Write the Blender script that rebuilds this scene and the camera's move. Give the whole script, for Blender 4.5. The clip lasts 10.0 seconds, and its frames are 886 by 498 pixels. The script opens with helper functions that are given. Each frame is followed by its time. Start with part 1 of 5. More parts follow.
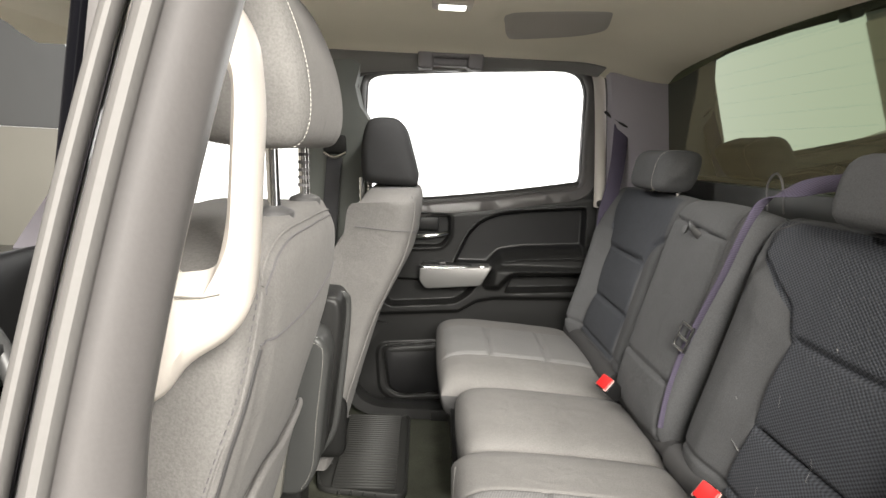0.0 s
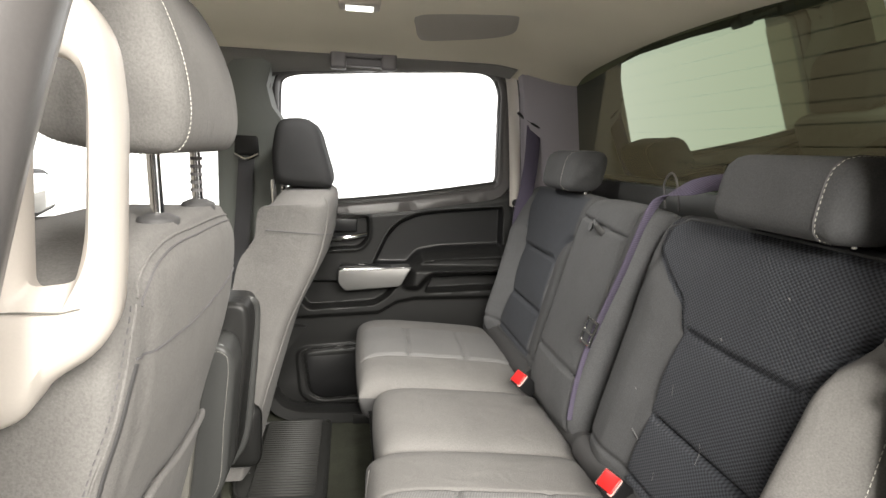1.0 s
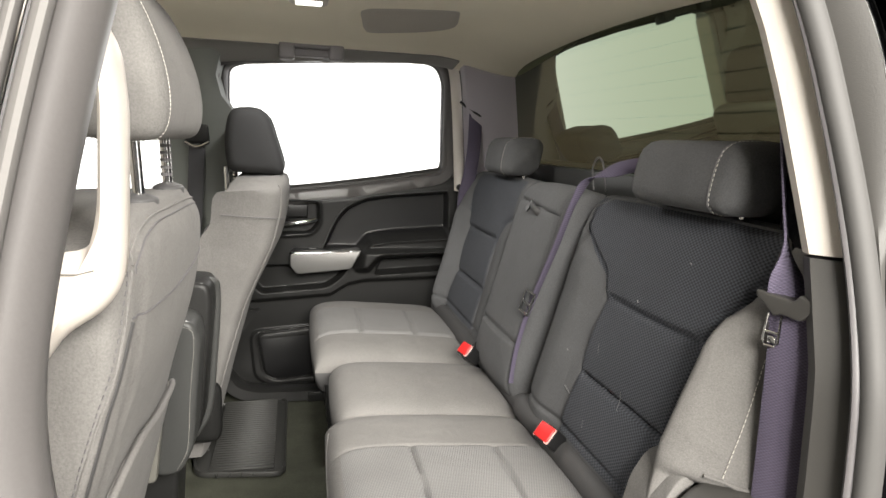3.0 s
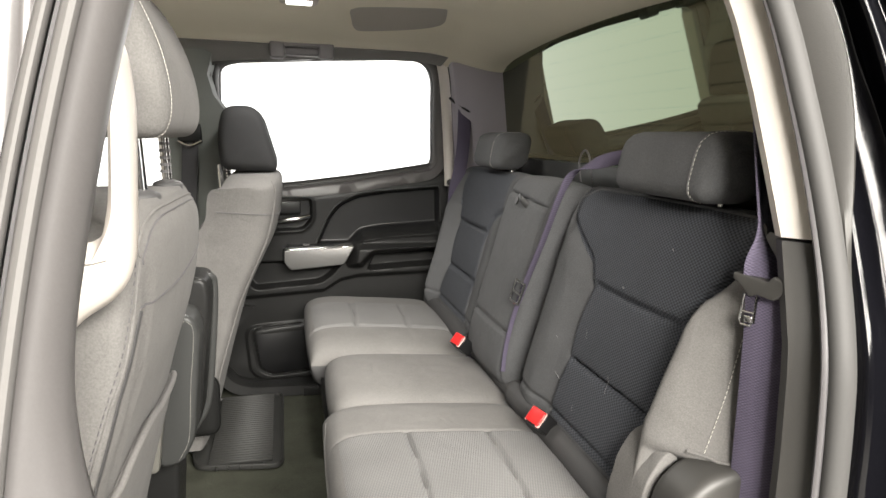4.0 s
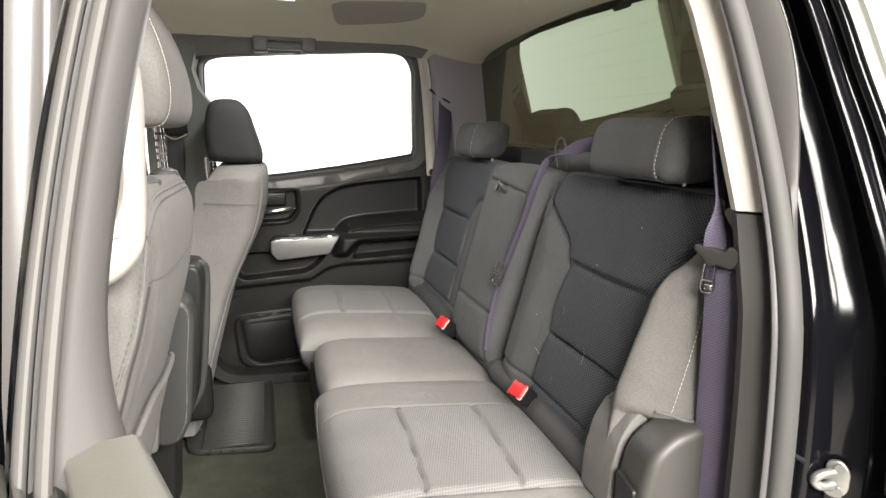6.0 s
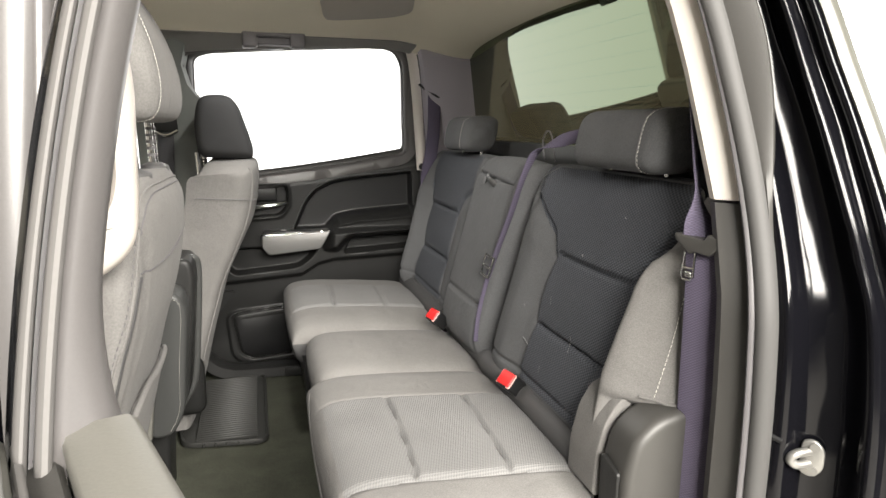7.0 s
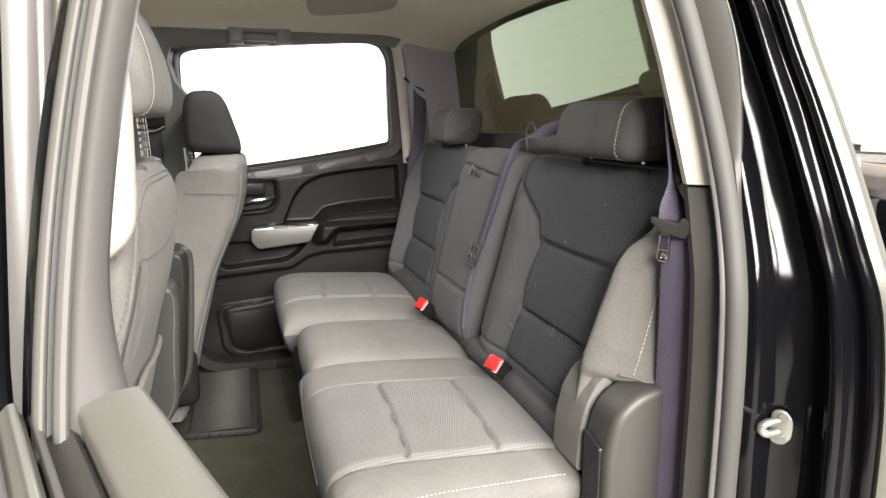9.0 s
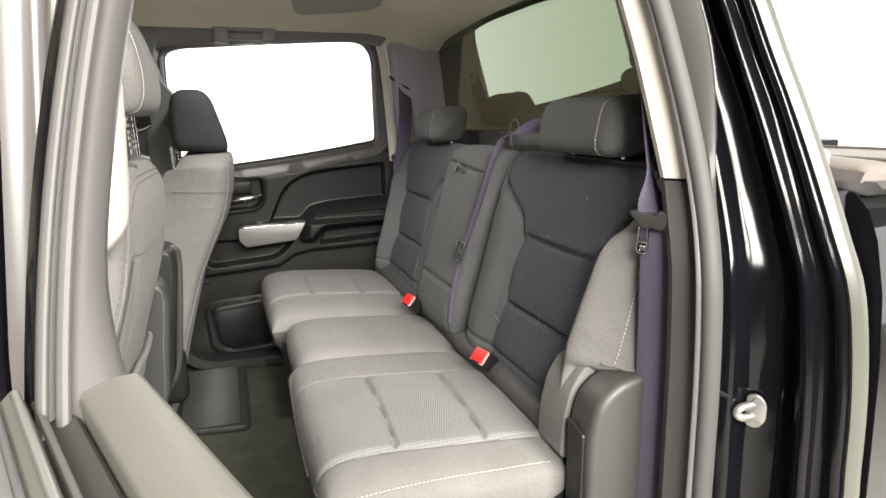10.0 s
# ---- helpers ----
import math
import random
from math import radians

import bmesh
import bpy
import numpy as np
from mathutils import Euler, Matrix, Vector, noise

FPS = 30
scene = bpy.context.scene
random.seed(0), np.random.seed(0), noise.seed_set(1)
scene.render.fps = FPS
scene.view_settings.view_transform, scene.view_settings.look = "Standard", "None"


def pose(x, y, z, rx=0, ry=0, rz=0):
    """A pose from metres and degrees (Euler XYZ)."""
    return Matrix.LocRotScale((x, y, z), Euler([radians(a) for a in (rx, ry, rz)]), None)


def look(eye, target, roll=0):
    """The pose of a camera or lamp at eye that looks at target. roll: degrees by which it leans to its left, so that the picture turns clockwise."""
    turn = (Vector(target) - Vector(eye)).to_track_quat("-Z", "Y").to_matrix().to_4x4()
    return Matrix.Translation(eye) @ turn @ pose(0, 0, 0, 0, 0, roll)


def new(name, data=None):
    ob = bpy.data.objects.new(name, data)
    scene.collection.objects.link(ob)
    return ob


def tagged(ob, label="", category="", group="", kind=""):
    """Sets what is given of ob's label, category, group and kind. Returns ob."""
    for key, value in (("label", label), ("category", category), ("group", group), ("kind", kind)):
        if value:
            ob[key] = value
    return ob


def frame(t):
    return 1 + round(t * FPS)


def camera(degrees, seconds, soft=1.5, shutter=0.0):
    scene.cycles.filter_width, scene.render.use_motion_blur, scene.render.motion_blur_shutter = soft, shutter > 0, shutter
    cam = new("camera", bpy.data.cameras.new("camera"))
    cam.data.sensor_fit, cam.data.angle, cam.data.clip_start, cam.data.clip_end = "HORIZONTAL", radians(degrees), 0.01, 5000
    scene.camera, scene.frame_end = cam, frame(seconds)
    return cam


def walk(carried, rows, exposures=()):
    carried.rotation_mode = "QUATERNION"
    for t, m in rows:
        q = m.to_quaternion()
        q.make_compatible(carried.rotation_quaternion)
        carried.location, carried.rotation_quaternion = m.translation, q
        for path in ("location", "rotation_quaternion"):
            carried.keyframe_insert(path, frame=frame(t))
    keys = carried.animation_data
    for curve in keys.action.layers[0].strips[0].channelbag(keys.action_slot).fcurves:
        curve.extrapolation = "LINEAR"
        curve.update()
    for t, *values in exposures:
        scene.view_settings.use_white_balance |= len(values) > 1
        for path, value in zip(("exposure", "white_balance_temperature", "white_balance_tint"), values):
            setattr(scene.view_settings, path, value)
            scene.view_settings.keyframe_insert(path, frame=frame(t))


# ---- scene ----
cam = camera(70.8, 10.0)
PATH = [
    (0, (0.16, -0.002, 1.566), (0.236, 1.971, 1.246), 2.7),
    (0.5, (0.198, 0.019, 1.57), (0.376, 1.986, 1.255), 2.6),
    (1, (0.2, -0.007, 1.573), (0.495, 1.946, 1.26), 2.5),
    (1.5, (0.194, -0.039, 1.57), (0.569, 1.9, 1.253), 2.4),
    (2, (0.187, -0.072, 1.57), (0.603, 1.856, 1.238), 2.3),
    (2.5, (0.182, -0.093, 1.57), (0.627, 1.827, 1.234), 2.4),
    (3, (0.178, -0.11, 1.571), (0.641, 1.805, 1.228), 2.3),
    (4.5, (0.164, -0.161, 1.564), (0.666, 1.742, 1.207), 1.1),
    (5, (0.158, -0.176, 1.56), (0.674, 1.722, 1.197), 0.9),
    (6.5, (0.153, -0.216, 1.557), (0.705, 1.669, 1.18), 0.6),
    (7, (0.155, -0.226, 1.554), (0.718, 1.654, 1.17), 0.4),
    (7.5, (0.155, -0.236, 1.553), (0.726, 1.64, 1.164), 0.3),
    (8, (0.151, -0.245, 1.552), (0.726, 1.631, 1.161), 0.2),
    (8.5, (0.15, -0.255, 1.551), (0.731, 1.618, 1.154), -0.1),
    (9, (0.147, -0.262, 1.55), (0.745, 1.604, 1.148), -0.3),
    (9.5, (0.142, -0.273, 1.549), (0.763, 1.585, 1.143), -0.4),
    (10, (0.141, -0.286, 1.548), (0.778, 1.566, 1.141), -0.6),
]
walk(cam, [(t, look(eye, target, roll)) for t, eye, target, roll in PATH])


# ---------------------------------------------------------------- light
world = bpy.data.worlds.new("studio")
scene.world = world
world.use_nodes = True
wbg = world.node_tree.nodes["Background"]
wbg.inputs["Color"].default_value = (1.0, 0.985, 0.955, 1)
wbg.inputs["Strength"].default_value = 2.7


def area_lamp(name, eye, target, sx, sy, watts, colour=(1, 0.955, 0.88)):
    d = bpy.data.lights.new(name, "AREA")
    d.shape, d.size, d.size_y, d.energy, d.color = "RECTANGLE", sx, sy, watts, colour
    ob = new(name, d)
    ob.matrix_world = look(eye, target)
    return ob


area_lamp("studio_light", (1.60, -2.9, 3.30), (0.2, 0.9, 1.1), 1.8, 1.4, 660)
area_lamp("studio_light", (-0.15, -2.9, 2.90), (0.3, 1.0, 1.0), 1.3, 1.0, 360)
area_lamp("dome_light_glow", (0.21, 1.40, 1.862), (0.21, 1.40, 0.5), 0.07, 0.05, 5.5, (1, 0.97, 0.92))


# ---------------------------------------------------------------- materials
def material(name, colour, rough=0.6, metal=0.0, grain=0.0, scale=200.0, bump=0.0, stain=0.0, stain_scale=6.0,
             spec=0.5, coat=0.0, sheen=0.0, wrinkle=0.0):
    m = bpy.data.materials.new(name)
    m.use_nodes = True
    nt = m.node_tree
    b = nt.nodes["Principled BSDF"]
    b.inputs["Roughness"].default_value = rough
    b.inputs["Metallic"].default_value = metal
    b.inputs["Specular IOR Level"].default_value = spec
    b.inputs["Coat Weight"].default_value = coat
    b.inputs["Sheen Weight"].default_value = sheen
    b.inputs["Base Color"].default_value = (*colour, 1)
    co = nt.nodes.new("ShaderNodeTexCoord")
    if grain or bump:
        n1 = nt.nodes.new("ShaderNodeTexNoise")
        n1.inputs["Scale"].default_value, n1.inputs["Detail"].default_value = scale, 3
        nt.links.new(co.outputs["Object"], n1.inputs["Vector"])
    if grain or stain:
        n2 = nt.nodes.new("ShaderNodeTexNoise")
        n2.inputs["Scale"].default_value, n2.inputs["Detail"].default_value = stain_scale, 4
        nt.links.new(co.outputs["Object"], n2.inputs["Vector"])
        a = nt.nodes.new("ShaderNodeMath")
        a.operation = "MULTIPLY_ADD"
        a.inputs[1].default_value, a.inputs[2].default_value = 2 * stain, 1 - stain
        nt.links.new(n2.outputs["Fac"], a.inputs[0])
        last = a.outputs[0]
        if grain:
            c = nt.nodes.new("ShaderNodeMath")
            c.operation = "MULTIPLY_ADD"
            c.inputs[1].default_value, c.inputs[2].default_value = 2 * grain, 1 - grain
            nt.links.new(n1.outputs["Fac"], c.inputs[0])
            d = nt.nodes.new("ShaderNodeMath")
            d.operation = "MULTIPLY"
            nt.links.new(last, d.inputs[0])
            nt.links.new(c.outputs[0], d.inputs[1])
            last = d.outputs[0]
        v = nt.nodes.new("ShaderNodeVectorMath")
        v.operation = "SCALE"
        v.inputs[0].default_value = colour
        nt.links.new(last, v.inputs["Scale"])
        nt.links.new(v.outputs[0], b.inputs["Base Color"])
    if bump:
        bp = nt.nodes.new("ShaderNodeBump")
        bp.inputs["Strength"].default_value, bp.inputs["Distance"].default_value = bump, 0.001
        nt.links.new(n1.outputs["Fac"], bp.inputs["Height"])
        if wrinkle:
            n3 = nt.nodes.new("ShaderNodeTexNoise")
            n3.inputs["Scale"].default_value, n3.inputs["Detail"].default_value, n3.inputs["Distortion"].default_value = 16, 3, 0.8
            nt.links.new(co.outputs["Object"], n3.inputs["Vector"])
            bw = nt.nodes.new("ShaderNodeBump")
            bw.inputs["Strength"].default_value, bw.inputs["Distance"].default_value = wrinkle, 0.012
            nt.links.new(n3.outputs["Fac"], bw.inputs["Height"])
            nt.links.new(bw.outputs[0], bp.inputs["Normal"])
        nt.links.new(bp.outputs[0], b.inputs["Normal"])
    return m


def mesh_cloth(name, colour, pitch=0.0040, axis_a=(0, 1, 0), axis_b=(0, 0, 1), depth=0.5, contrast=0.36):
    """Spacer-mesh seat cloth: staggered small dimples."""
    m = material(name, colour, rough=0.85, sheen=0.03, spec=0.12)
    nt = m.node_tree
    b = nt.nodes["Principled BSDF"]
    co = nt.nodes.new("ShaderNodeTexCoord")
    waves = []
    for vec in (axis_a, tuple(1.5 * v for v in axis_b)):
        dot = nt.nodes.new("ShaderNodeVectorMath")
        dot.operation = "DOT_PRODUCT"
        dot.inputs[1].default_value = tuple(v * math.pi / pitch for v in vec)
        nt.links.new(co.outputs["Object"], dot.inputs[0])
        s = nt.nodes.new("ShaderNodeMath")
        s.operation = "SINE"
        nt.links.new(dot.outputs["Value"], s.inputs[0])
        waves.append(s.outputs[0])
    mul = nt.nodes.new("ShaderNodeMath")
    mul.operation = "MULTIPLY"
    nt.links.new(waves[0], mul.inputs[0])
    nt.links.new(waves[1], mul.inputs[1])
    n2 = nt.nodes.new("ShaderNodeTexNoise")
    n2.inputs["Scale"].default_value = 7
    nt.links.new(co.outputs["Object"], n2.inputs["Vector"])
    k = nt.nodes.new("ShaderNodeMath")
    k.operation = "MULTIPLY_ADD"
    k.inputs[1].default_value, k.inputs[2].default_value = contrast, 0.92
    nt.links.new(mul.outputs[0], k.inputs[0])
    k2 = nt.nodes.new("ShaderNodeMath")
    k2.operation = "MULTIPLY_ADD"
    k2.inputs[1].default_value, k2.inputs[2].default_value = 0.3, 0.85
    nt.links.new(n2.outputs["Fac"], k2.inputs[0])
    k3 = nt.nodes.new("ShaderNodeMath")
    k3.operation = "MULTIPLY"
    nt.links.new(k.outputs[0], k3.inputs[0])
    nt.links.new(k2.outputs[0], k3.inputs[1])
    v = nt.nodes.new("ShaderNodeVectorMath")
    v.operation = "SCALE"
    v.inputs[0].default_value = colour
    nt.links.new(k3.outputs[0], v.inputs["Scale"])
    nt.links.new(v.outputs[0], b.inputs["Base Color"])
    bp = nt.nodes.new("ShaderNodeBump")
    bp.inputs["Strength"].default_value, bp.inputs["Distance"].default_value = depth, 0.0012
    nt.links.new(mul.outputs[0], bp.inputs["Height"])
    nt.links.new(bp.outputs[0], b.inputs["Normal"])
    return m


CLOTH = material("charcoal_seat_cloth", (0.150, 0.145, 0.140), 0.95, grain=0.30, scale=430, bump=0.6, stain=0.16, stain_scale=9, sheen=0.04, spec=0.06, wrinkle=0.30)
# Copy of the seat cloth, darkened for backs turned from the light.
BACK_CLOTH_SHADED = material("shaded_seat_cloth", (0.086, 0.087, 0.090), 0.95, grain=0.34, scale=430, bump=0.6, stain=0.16, stain_scale=9, sheen=0.04, spec=0.06, wrinkle=0.30)
# One mesh in two tones: shaded on the backs, lit on the cushions.
MESH_BACK_SHADED = mesh_cloth("shaded_mesh_cloth_back", (0.061, 0.065, 0.075), 0.0044, contrast=0.5)
MESH_SEAT_LIT = mesh_cloth("lit_mesh_cloth_seat", (0.168, 0.166, 0.164), 0.0038, axis_a=(0.8, 0.6, 0), axis_b=(0.6, -0.8, 0), depth=0.4, contrast=0.20)
VALANCE = material("dark_grey_valance", (0.062, 0.061, 0.062), 0.6, grain=0.12, scale=500, bump=0.15, spec=0.3)
GREEN_TRIM = material("green_grey_pillar_trim", (0.14, 0.150, 0.138), 0.6, grain=0.1, scale=600, bump=0.1, stain=0.05)
HEAD_CLOTH = material("black_headrest_cloth", (0.032, 0.032, 0.033), 0.75, grain=0.15, scale=900, bump=0.3, spec=0.2)
VINYL = material("black_vinyl", (0.04, 0.04, 0.04), 0.45, grain=0.12, scale=500, bump=0.15)
GREY_VINYL = material("grey_vinyl", (0.044, 0.045, 0.044), 0.40, grain=0.1, scale=500, bump=0.15, spec=0.3)
PLASTIC = material("charcoal_plastic", (0.0150, 0.0150, 0.0147), 0.40, grain=0.2, scale=700, bump=0.35, stain=0.10, spec=0.30)
PLASTIC_SOFT = material("soft_black_plastic", (0.0115, 0.0115, 0.0120), 0.36, grain=0.15, scale=600, bump=0.2, spec=0.40)
HANDLE_TRIM = material("pale_handle_plastic", (0.486, 0.45, 0.414), 0.5, grain=0.04, scale=500, bump=0.1)
GREY_TRIM = material("light_grey_trim", (0.54, 0.505, 0.465), 0.75, grain=0.04, scale=500, bump=0.1)
PILLAR_TRIM = material("grey_pillar_trim", (0.32, 0.30, 0.335), 0.7, grain=0.1, scale=600, bump=0.1, stain=0.05)
GRAB = material("grey_grab_handle_plastic", (0.15, 0.142, 0.148), 0.55, grain=0.1, scale=600, bump=0.1)
HEADLINER = material("grey_headliner_felt", (0.80, 0.75, 0.63), 0.95, grain=0.10, scale=800, bump=0.2, stain=0.04, spec=0.1)
CARPET = material("dark_carpet", (0.055, 0.057, 0.044), 1.0, grain=0.6, scale=420, bump=1.0, stain=0.35, stain_scale=14, spec=0.1)
RUBBER_MAT = material("black_rubber_mat", (0.022, 0.022, 0.0205), 0.55, grain=0.2, scale=300, bump=0.2, stain=0.15)
SEAL = material("grey_rubber_seal", (0.104, 0.1, 0.097), 0.60, grain=0.06, scale=300, bump=0.05, stain=0.06, spec=0.2)
SEAL_LIGHT = material("pale_grey_rubber_seal", (0.055, 0.054, 0.053), 0.60, grain=0.06, scale=300, bump=0.05, stain=0.08, spec=0.3)
SEAL_DARK = material("dark_rubber_seal", (0.1, 0.096, 0.1), 0.5, grain=0.1, scale=300, bump=0.1)
DOOR_TRIM = material("grey_door_frame_trim", (0.092, 0.087, 0.086), 0.34, grain=0.08, scale=400, bump=0.08, stain=0.05)
SILL_TRIM = material("grey_door_sill_trim", (0.130, 0.126, 0.112), 0.5, grain=0.10, scale=400, bump=0.15, stain=0.10)
NEAR_TRIM = material("dark_grey_trim", (0.0408, 0.0391, 0.0365), 0.5, grain=0.12, scale=600, bump=0.15, stain=0.08)
MOULDING = material("grey_belt_moulding", (0.17, 0.17, 0.16), 0.32, grain=0.05, scale=300, stain=0.1)
# Grey tone stands for a bright reflection on the black paint.
EDGE_REFLECTION = material("grey_edge_reflection", (0.07, 0.07, 0.06), 0.32, grain=0.06, scale=200, stain=0.2, stain_scale=12)
PAINT = material("black_gloss_paint", (0.003, 0.003, 0.004), 0.13, spec=0.20)
CLEARCOAT = material("black_clearcoat_paint", (0.004, 0.004, 0.005), 0.08, coat=1.0)
CHROME = material("chrome", (0.8, 0.8, 0.8), 0.12, metal=1.0)
SATIN = material("satin_silver_plastic", (0.22, 0.217, 0.212), 0.44, metal=0.8, grain=0.04, scale=400)
ZINC = material("zinc_plated_steel", (0.32, 0.315, 0.30), 0.38, metal=0.8, grain=0.1, scale=200)
RED = material("red_button_plastic", (0.58, 0.020, 0.020), 0.35)
PINK = material("pale_red_plastic", (0.80, 0.42, 0.38), 0.4)
WEB_PURPLE = mesh_cloth("seat_belt_webbing", (0.094, 0.082, 0.120), 0.0030, axis_a=(0.5, -0.86, 0), axis_b=(0, 0, 1), depth=0.5, contrast=0.22)
WEB_DARK = material("dark_belt_webbing", (0.04, 0.04, 0.044), 0.7, grain=0.1, scale=500)
THREAD = material("light_thread", (0.52, 0.505, 0.46), 0.8)
LINT = material("pale_lint", (0.182, 0.182, 0.182), 0.9)
THREAD_DARK = material("dark_thread", (0.1, 0.096, 0.1), 0.9)
TONNEAU = material("tonneau_vinyl", (0.17, 0.152, 0.138), 0.4, grain=0.12, scale=120, bump=0.3, stain=0.1)
CONCRETE = material("studio_floor", (0.58, 0.56, 0.52), 0.7, grain=0.25, scale=60, bump=0.3, stain=0.15, stain_scale=2)
LENS = bpy.data.materials.new("lamp_lens")
LENS.use_nodes = True
LENS.node_tree.nodes["Principled BSDF"].inputs["Emission Color"].default_value = (1, 0.96, 0.88, 1)
LENS.node_tree.nodes["Principled BSDF"].inputs["Emission Strength"].default_value = 3.0
GLASS = material("privacy_glass", (0.0, 0.0, 0.0), 0.02)
_n = GLASS.node_tree
_b = _n.nodes["Principled BSDF"]
_b.inputs["IOR"].default_value = 2.1
_b.inputs["Specular Tint"].default_value = (0.76, 1.0, 0.62, 1)
_t = _n.nodes.new("ShaderNodeBsdfTransparent")
_t.inputs["Color"].default_value = (0.017, 0.0145, 0.0085, 1)
_a = _n.nodes.new("ShaderNodeAddShader")
_n.links.new(_b.outputs[0], _a.inputs[0])
_n.links.new(_t.outputs[0], _a.inputs[1])
_n.links.new(_a.outputs[0], _n.nodes["Material Output"].inputs["Surface"])
MIRROR = material("mirror_glass", (0.9, 0.9, 0.9), 0.02, metal=1.0)


# ---------------------------------------------------------------- building helpers
ORIGIN = {}


def thing(name, at, label, category, group="", kind=""):
    ob = new(name)
    ob.empty_display_size = 0.05
    ob.location = at
    ORIGIN[ob.name] = Vector(at)
    return tagged(ob, label, category, group, kind)


def part(name, bm, mat, parent=None, label="", smooth=45):
    o = ORIGIN.get(parent.name, Vector()) if parent else Vector()
    bmesh.ops.recalc_face_normals(bm, faces=bm.faces[:])
    bmesh.ops.translate(bm, verts=bm.verts[:], vec=-o)
    me = bpy.data.meshes.new(name)
    bm.to_mesh(me)
    bm.free()
    me.materials.append(mat)
    if smooth:
        me.shade_smooth()
        me.set_sharp_from_angle(angle=radians(smooth))
    ob = new(name, me)
    if parent:
        ob.parent = parent
        ORIGIN[ob.name] = o
    if label:
        ob["label"] = label
    return ob


def solo(name, bm, mat, label, category, group="", kind="", smooth=45):
    return tagged(part(name, bm, mat, None, "", smooth), label, category, group, kind)


def join(*bms):
    out = bms[0]
    for b in bms[1:]:
        me = bpy.data.meshes.new("tmp")
        b.to_mesh(me)
        b.free()
        out.from_mesh(me)
        bpy.data.meshes.remove(me)
    return out


def rbox(x0, x1, y0, y1, z0, z1, r=0.004, seg=2, m=None):
    bm = bmesh.new()
    bmesh.ops.create_cube(bm, size=1)
    bmesh.ops.scale(bm, verts=bm.verts, vec=(x1 - x0, y1 - y0, z1 - z0))
    if r:
        bmesh.ops.bevel(bm, geom=bm.edges[:], offset=r, segments=seg, affect="EDGES", profile=0.5)
    bmesh.ops.translate(bm, verts=bm.verts, vec=((x0 + x1) / 2, (y0 + y1) / 2, (z0 + z1) / 2))
    if m:
        bm.transform(m)
    return bm


def placed(bm, m):
    bmesh.ops.transform(bm, matrix=m, verts=bm.verts[:])
    return bm


def axes(at, x, y, z):
    """A matrix whose columns are the three axes given."""
    m = Matrix((x, y, z)).transposed().to_4x4()
    m.translation = at
    return m


def loft(rings, closed=True, caps=True):
    """Skin through rings of equal point counts."""
    bm = bmesh.new()
    vs = [[bm.verts.new(p) for p in ring] for ring in rings]
    n = len(rings[0])
    for a, b in zip(vs, vs[1:]):
        for i in range(n if closed else n - 1):
            j = (i + 1) % n
            bm.faces.new((a[i], a[j], b[j], b[i]))
    if closed and caps:
        bm.faces.new(vs[0])
        bm.faces.new(vs[-1])
    return bm


def smooth_line(pts, n=8):
    """Catmull-Rom through the points."""
    p = [Vector(q) for q in pts]
    p = [2 * p[0] - p[1]] + p + [2 * p[-1] - p[-2]]
    out = []
    for i in range(1, len(p) - 2):
        for k in range(n):
            t = k / n
            out.append(0.5 * (2 * p[i] + (p[i + 1] - p[i - 1]) * t + (2 * p[i - 1] - 5 * p[i] + 4 * p[i + 1] - p[i + 2]) * t * t
                              + (3 * p[i] - p[i - 1] - 3 * p[i + 1] + p[i + 2]) * t ** 3))
    out.append(p[-2])
    return out


def sweep(path, profile, side, closed=True, caps=True):
    """Profile points (s, n) carried along the path: s along 'side', n along tangent x side. profile may be a function of 0..1."""
    rings = []
    path = [Vector(p) for p in path]
    for i, p in enumerate(path):
        t = (path[min(i + 1, len(path) - 1)] - path[max(i - 1, 0)]).normalized()
        s = Vector(side(i / (len(path) - 1)) if callable(side) else side)
        s = (s - t * s.dot(t)).normalized()
        nn = t.cross(s)
        pr = profile(i / (len(path) - 1)) if callable(profile) else profile
        rings.append([p + s * a + nn * b for a, b in pr])
    return loft(rings, closed, caps)


def circle(r, n=10, rs=None):
    return [(r * math.cos(2 * math.pi * k / n), (rs or r) * math.sin(2 * math.pi * k / n)) for k in range(n)]


def tube(path, r, n=8, side=(0.13, 0.27, 0.95)):
    return sweep(path, circle(r, n), side)


def strap(path, width, thick, side):
    w, t = width / 2, thick / 2
    return sweep(path, [(-w, -t * 0.4), (-w + t, -t), (w - t, -t), (w, -t * 0.4), (w, t * 0.4), (w - t, t), (-w + t, t), (-w, t * 0.4)], side)


def rounded(pts, r, n=4):
    """A closed 2D outline with its corners rounded."""
    out = []
    k = len(pts)
    for i in range(k):
        a, b, c = Vector(pts[i - 1]), Vector(pts[i]), Vector(pts[(i + 1) % k])
        rr = min(r, (a - b).length * 0.45, (c - b).length * 0.45)
        p, q = b + (a - b).normalized() * rr, b + (c - b).normalized() * rr
        for j in range(n + 1):
            t = j / n
            out.append(tuple((1 - t) ** 2 * p + 2 * t * (1 - t) * b + t * t * q))
    return out


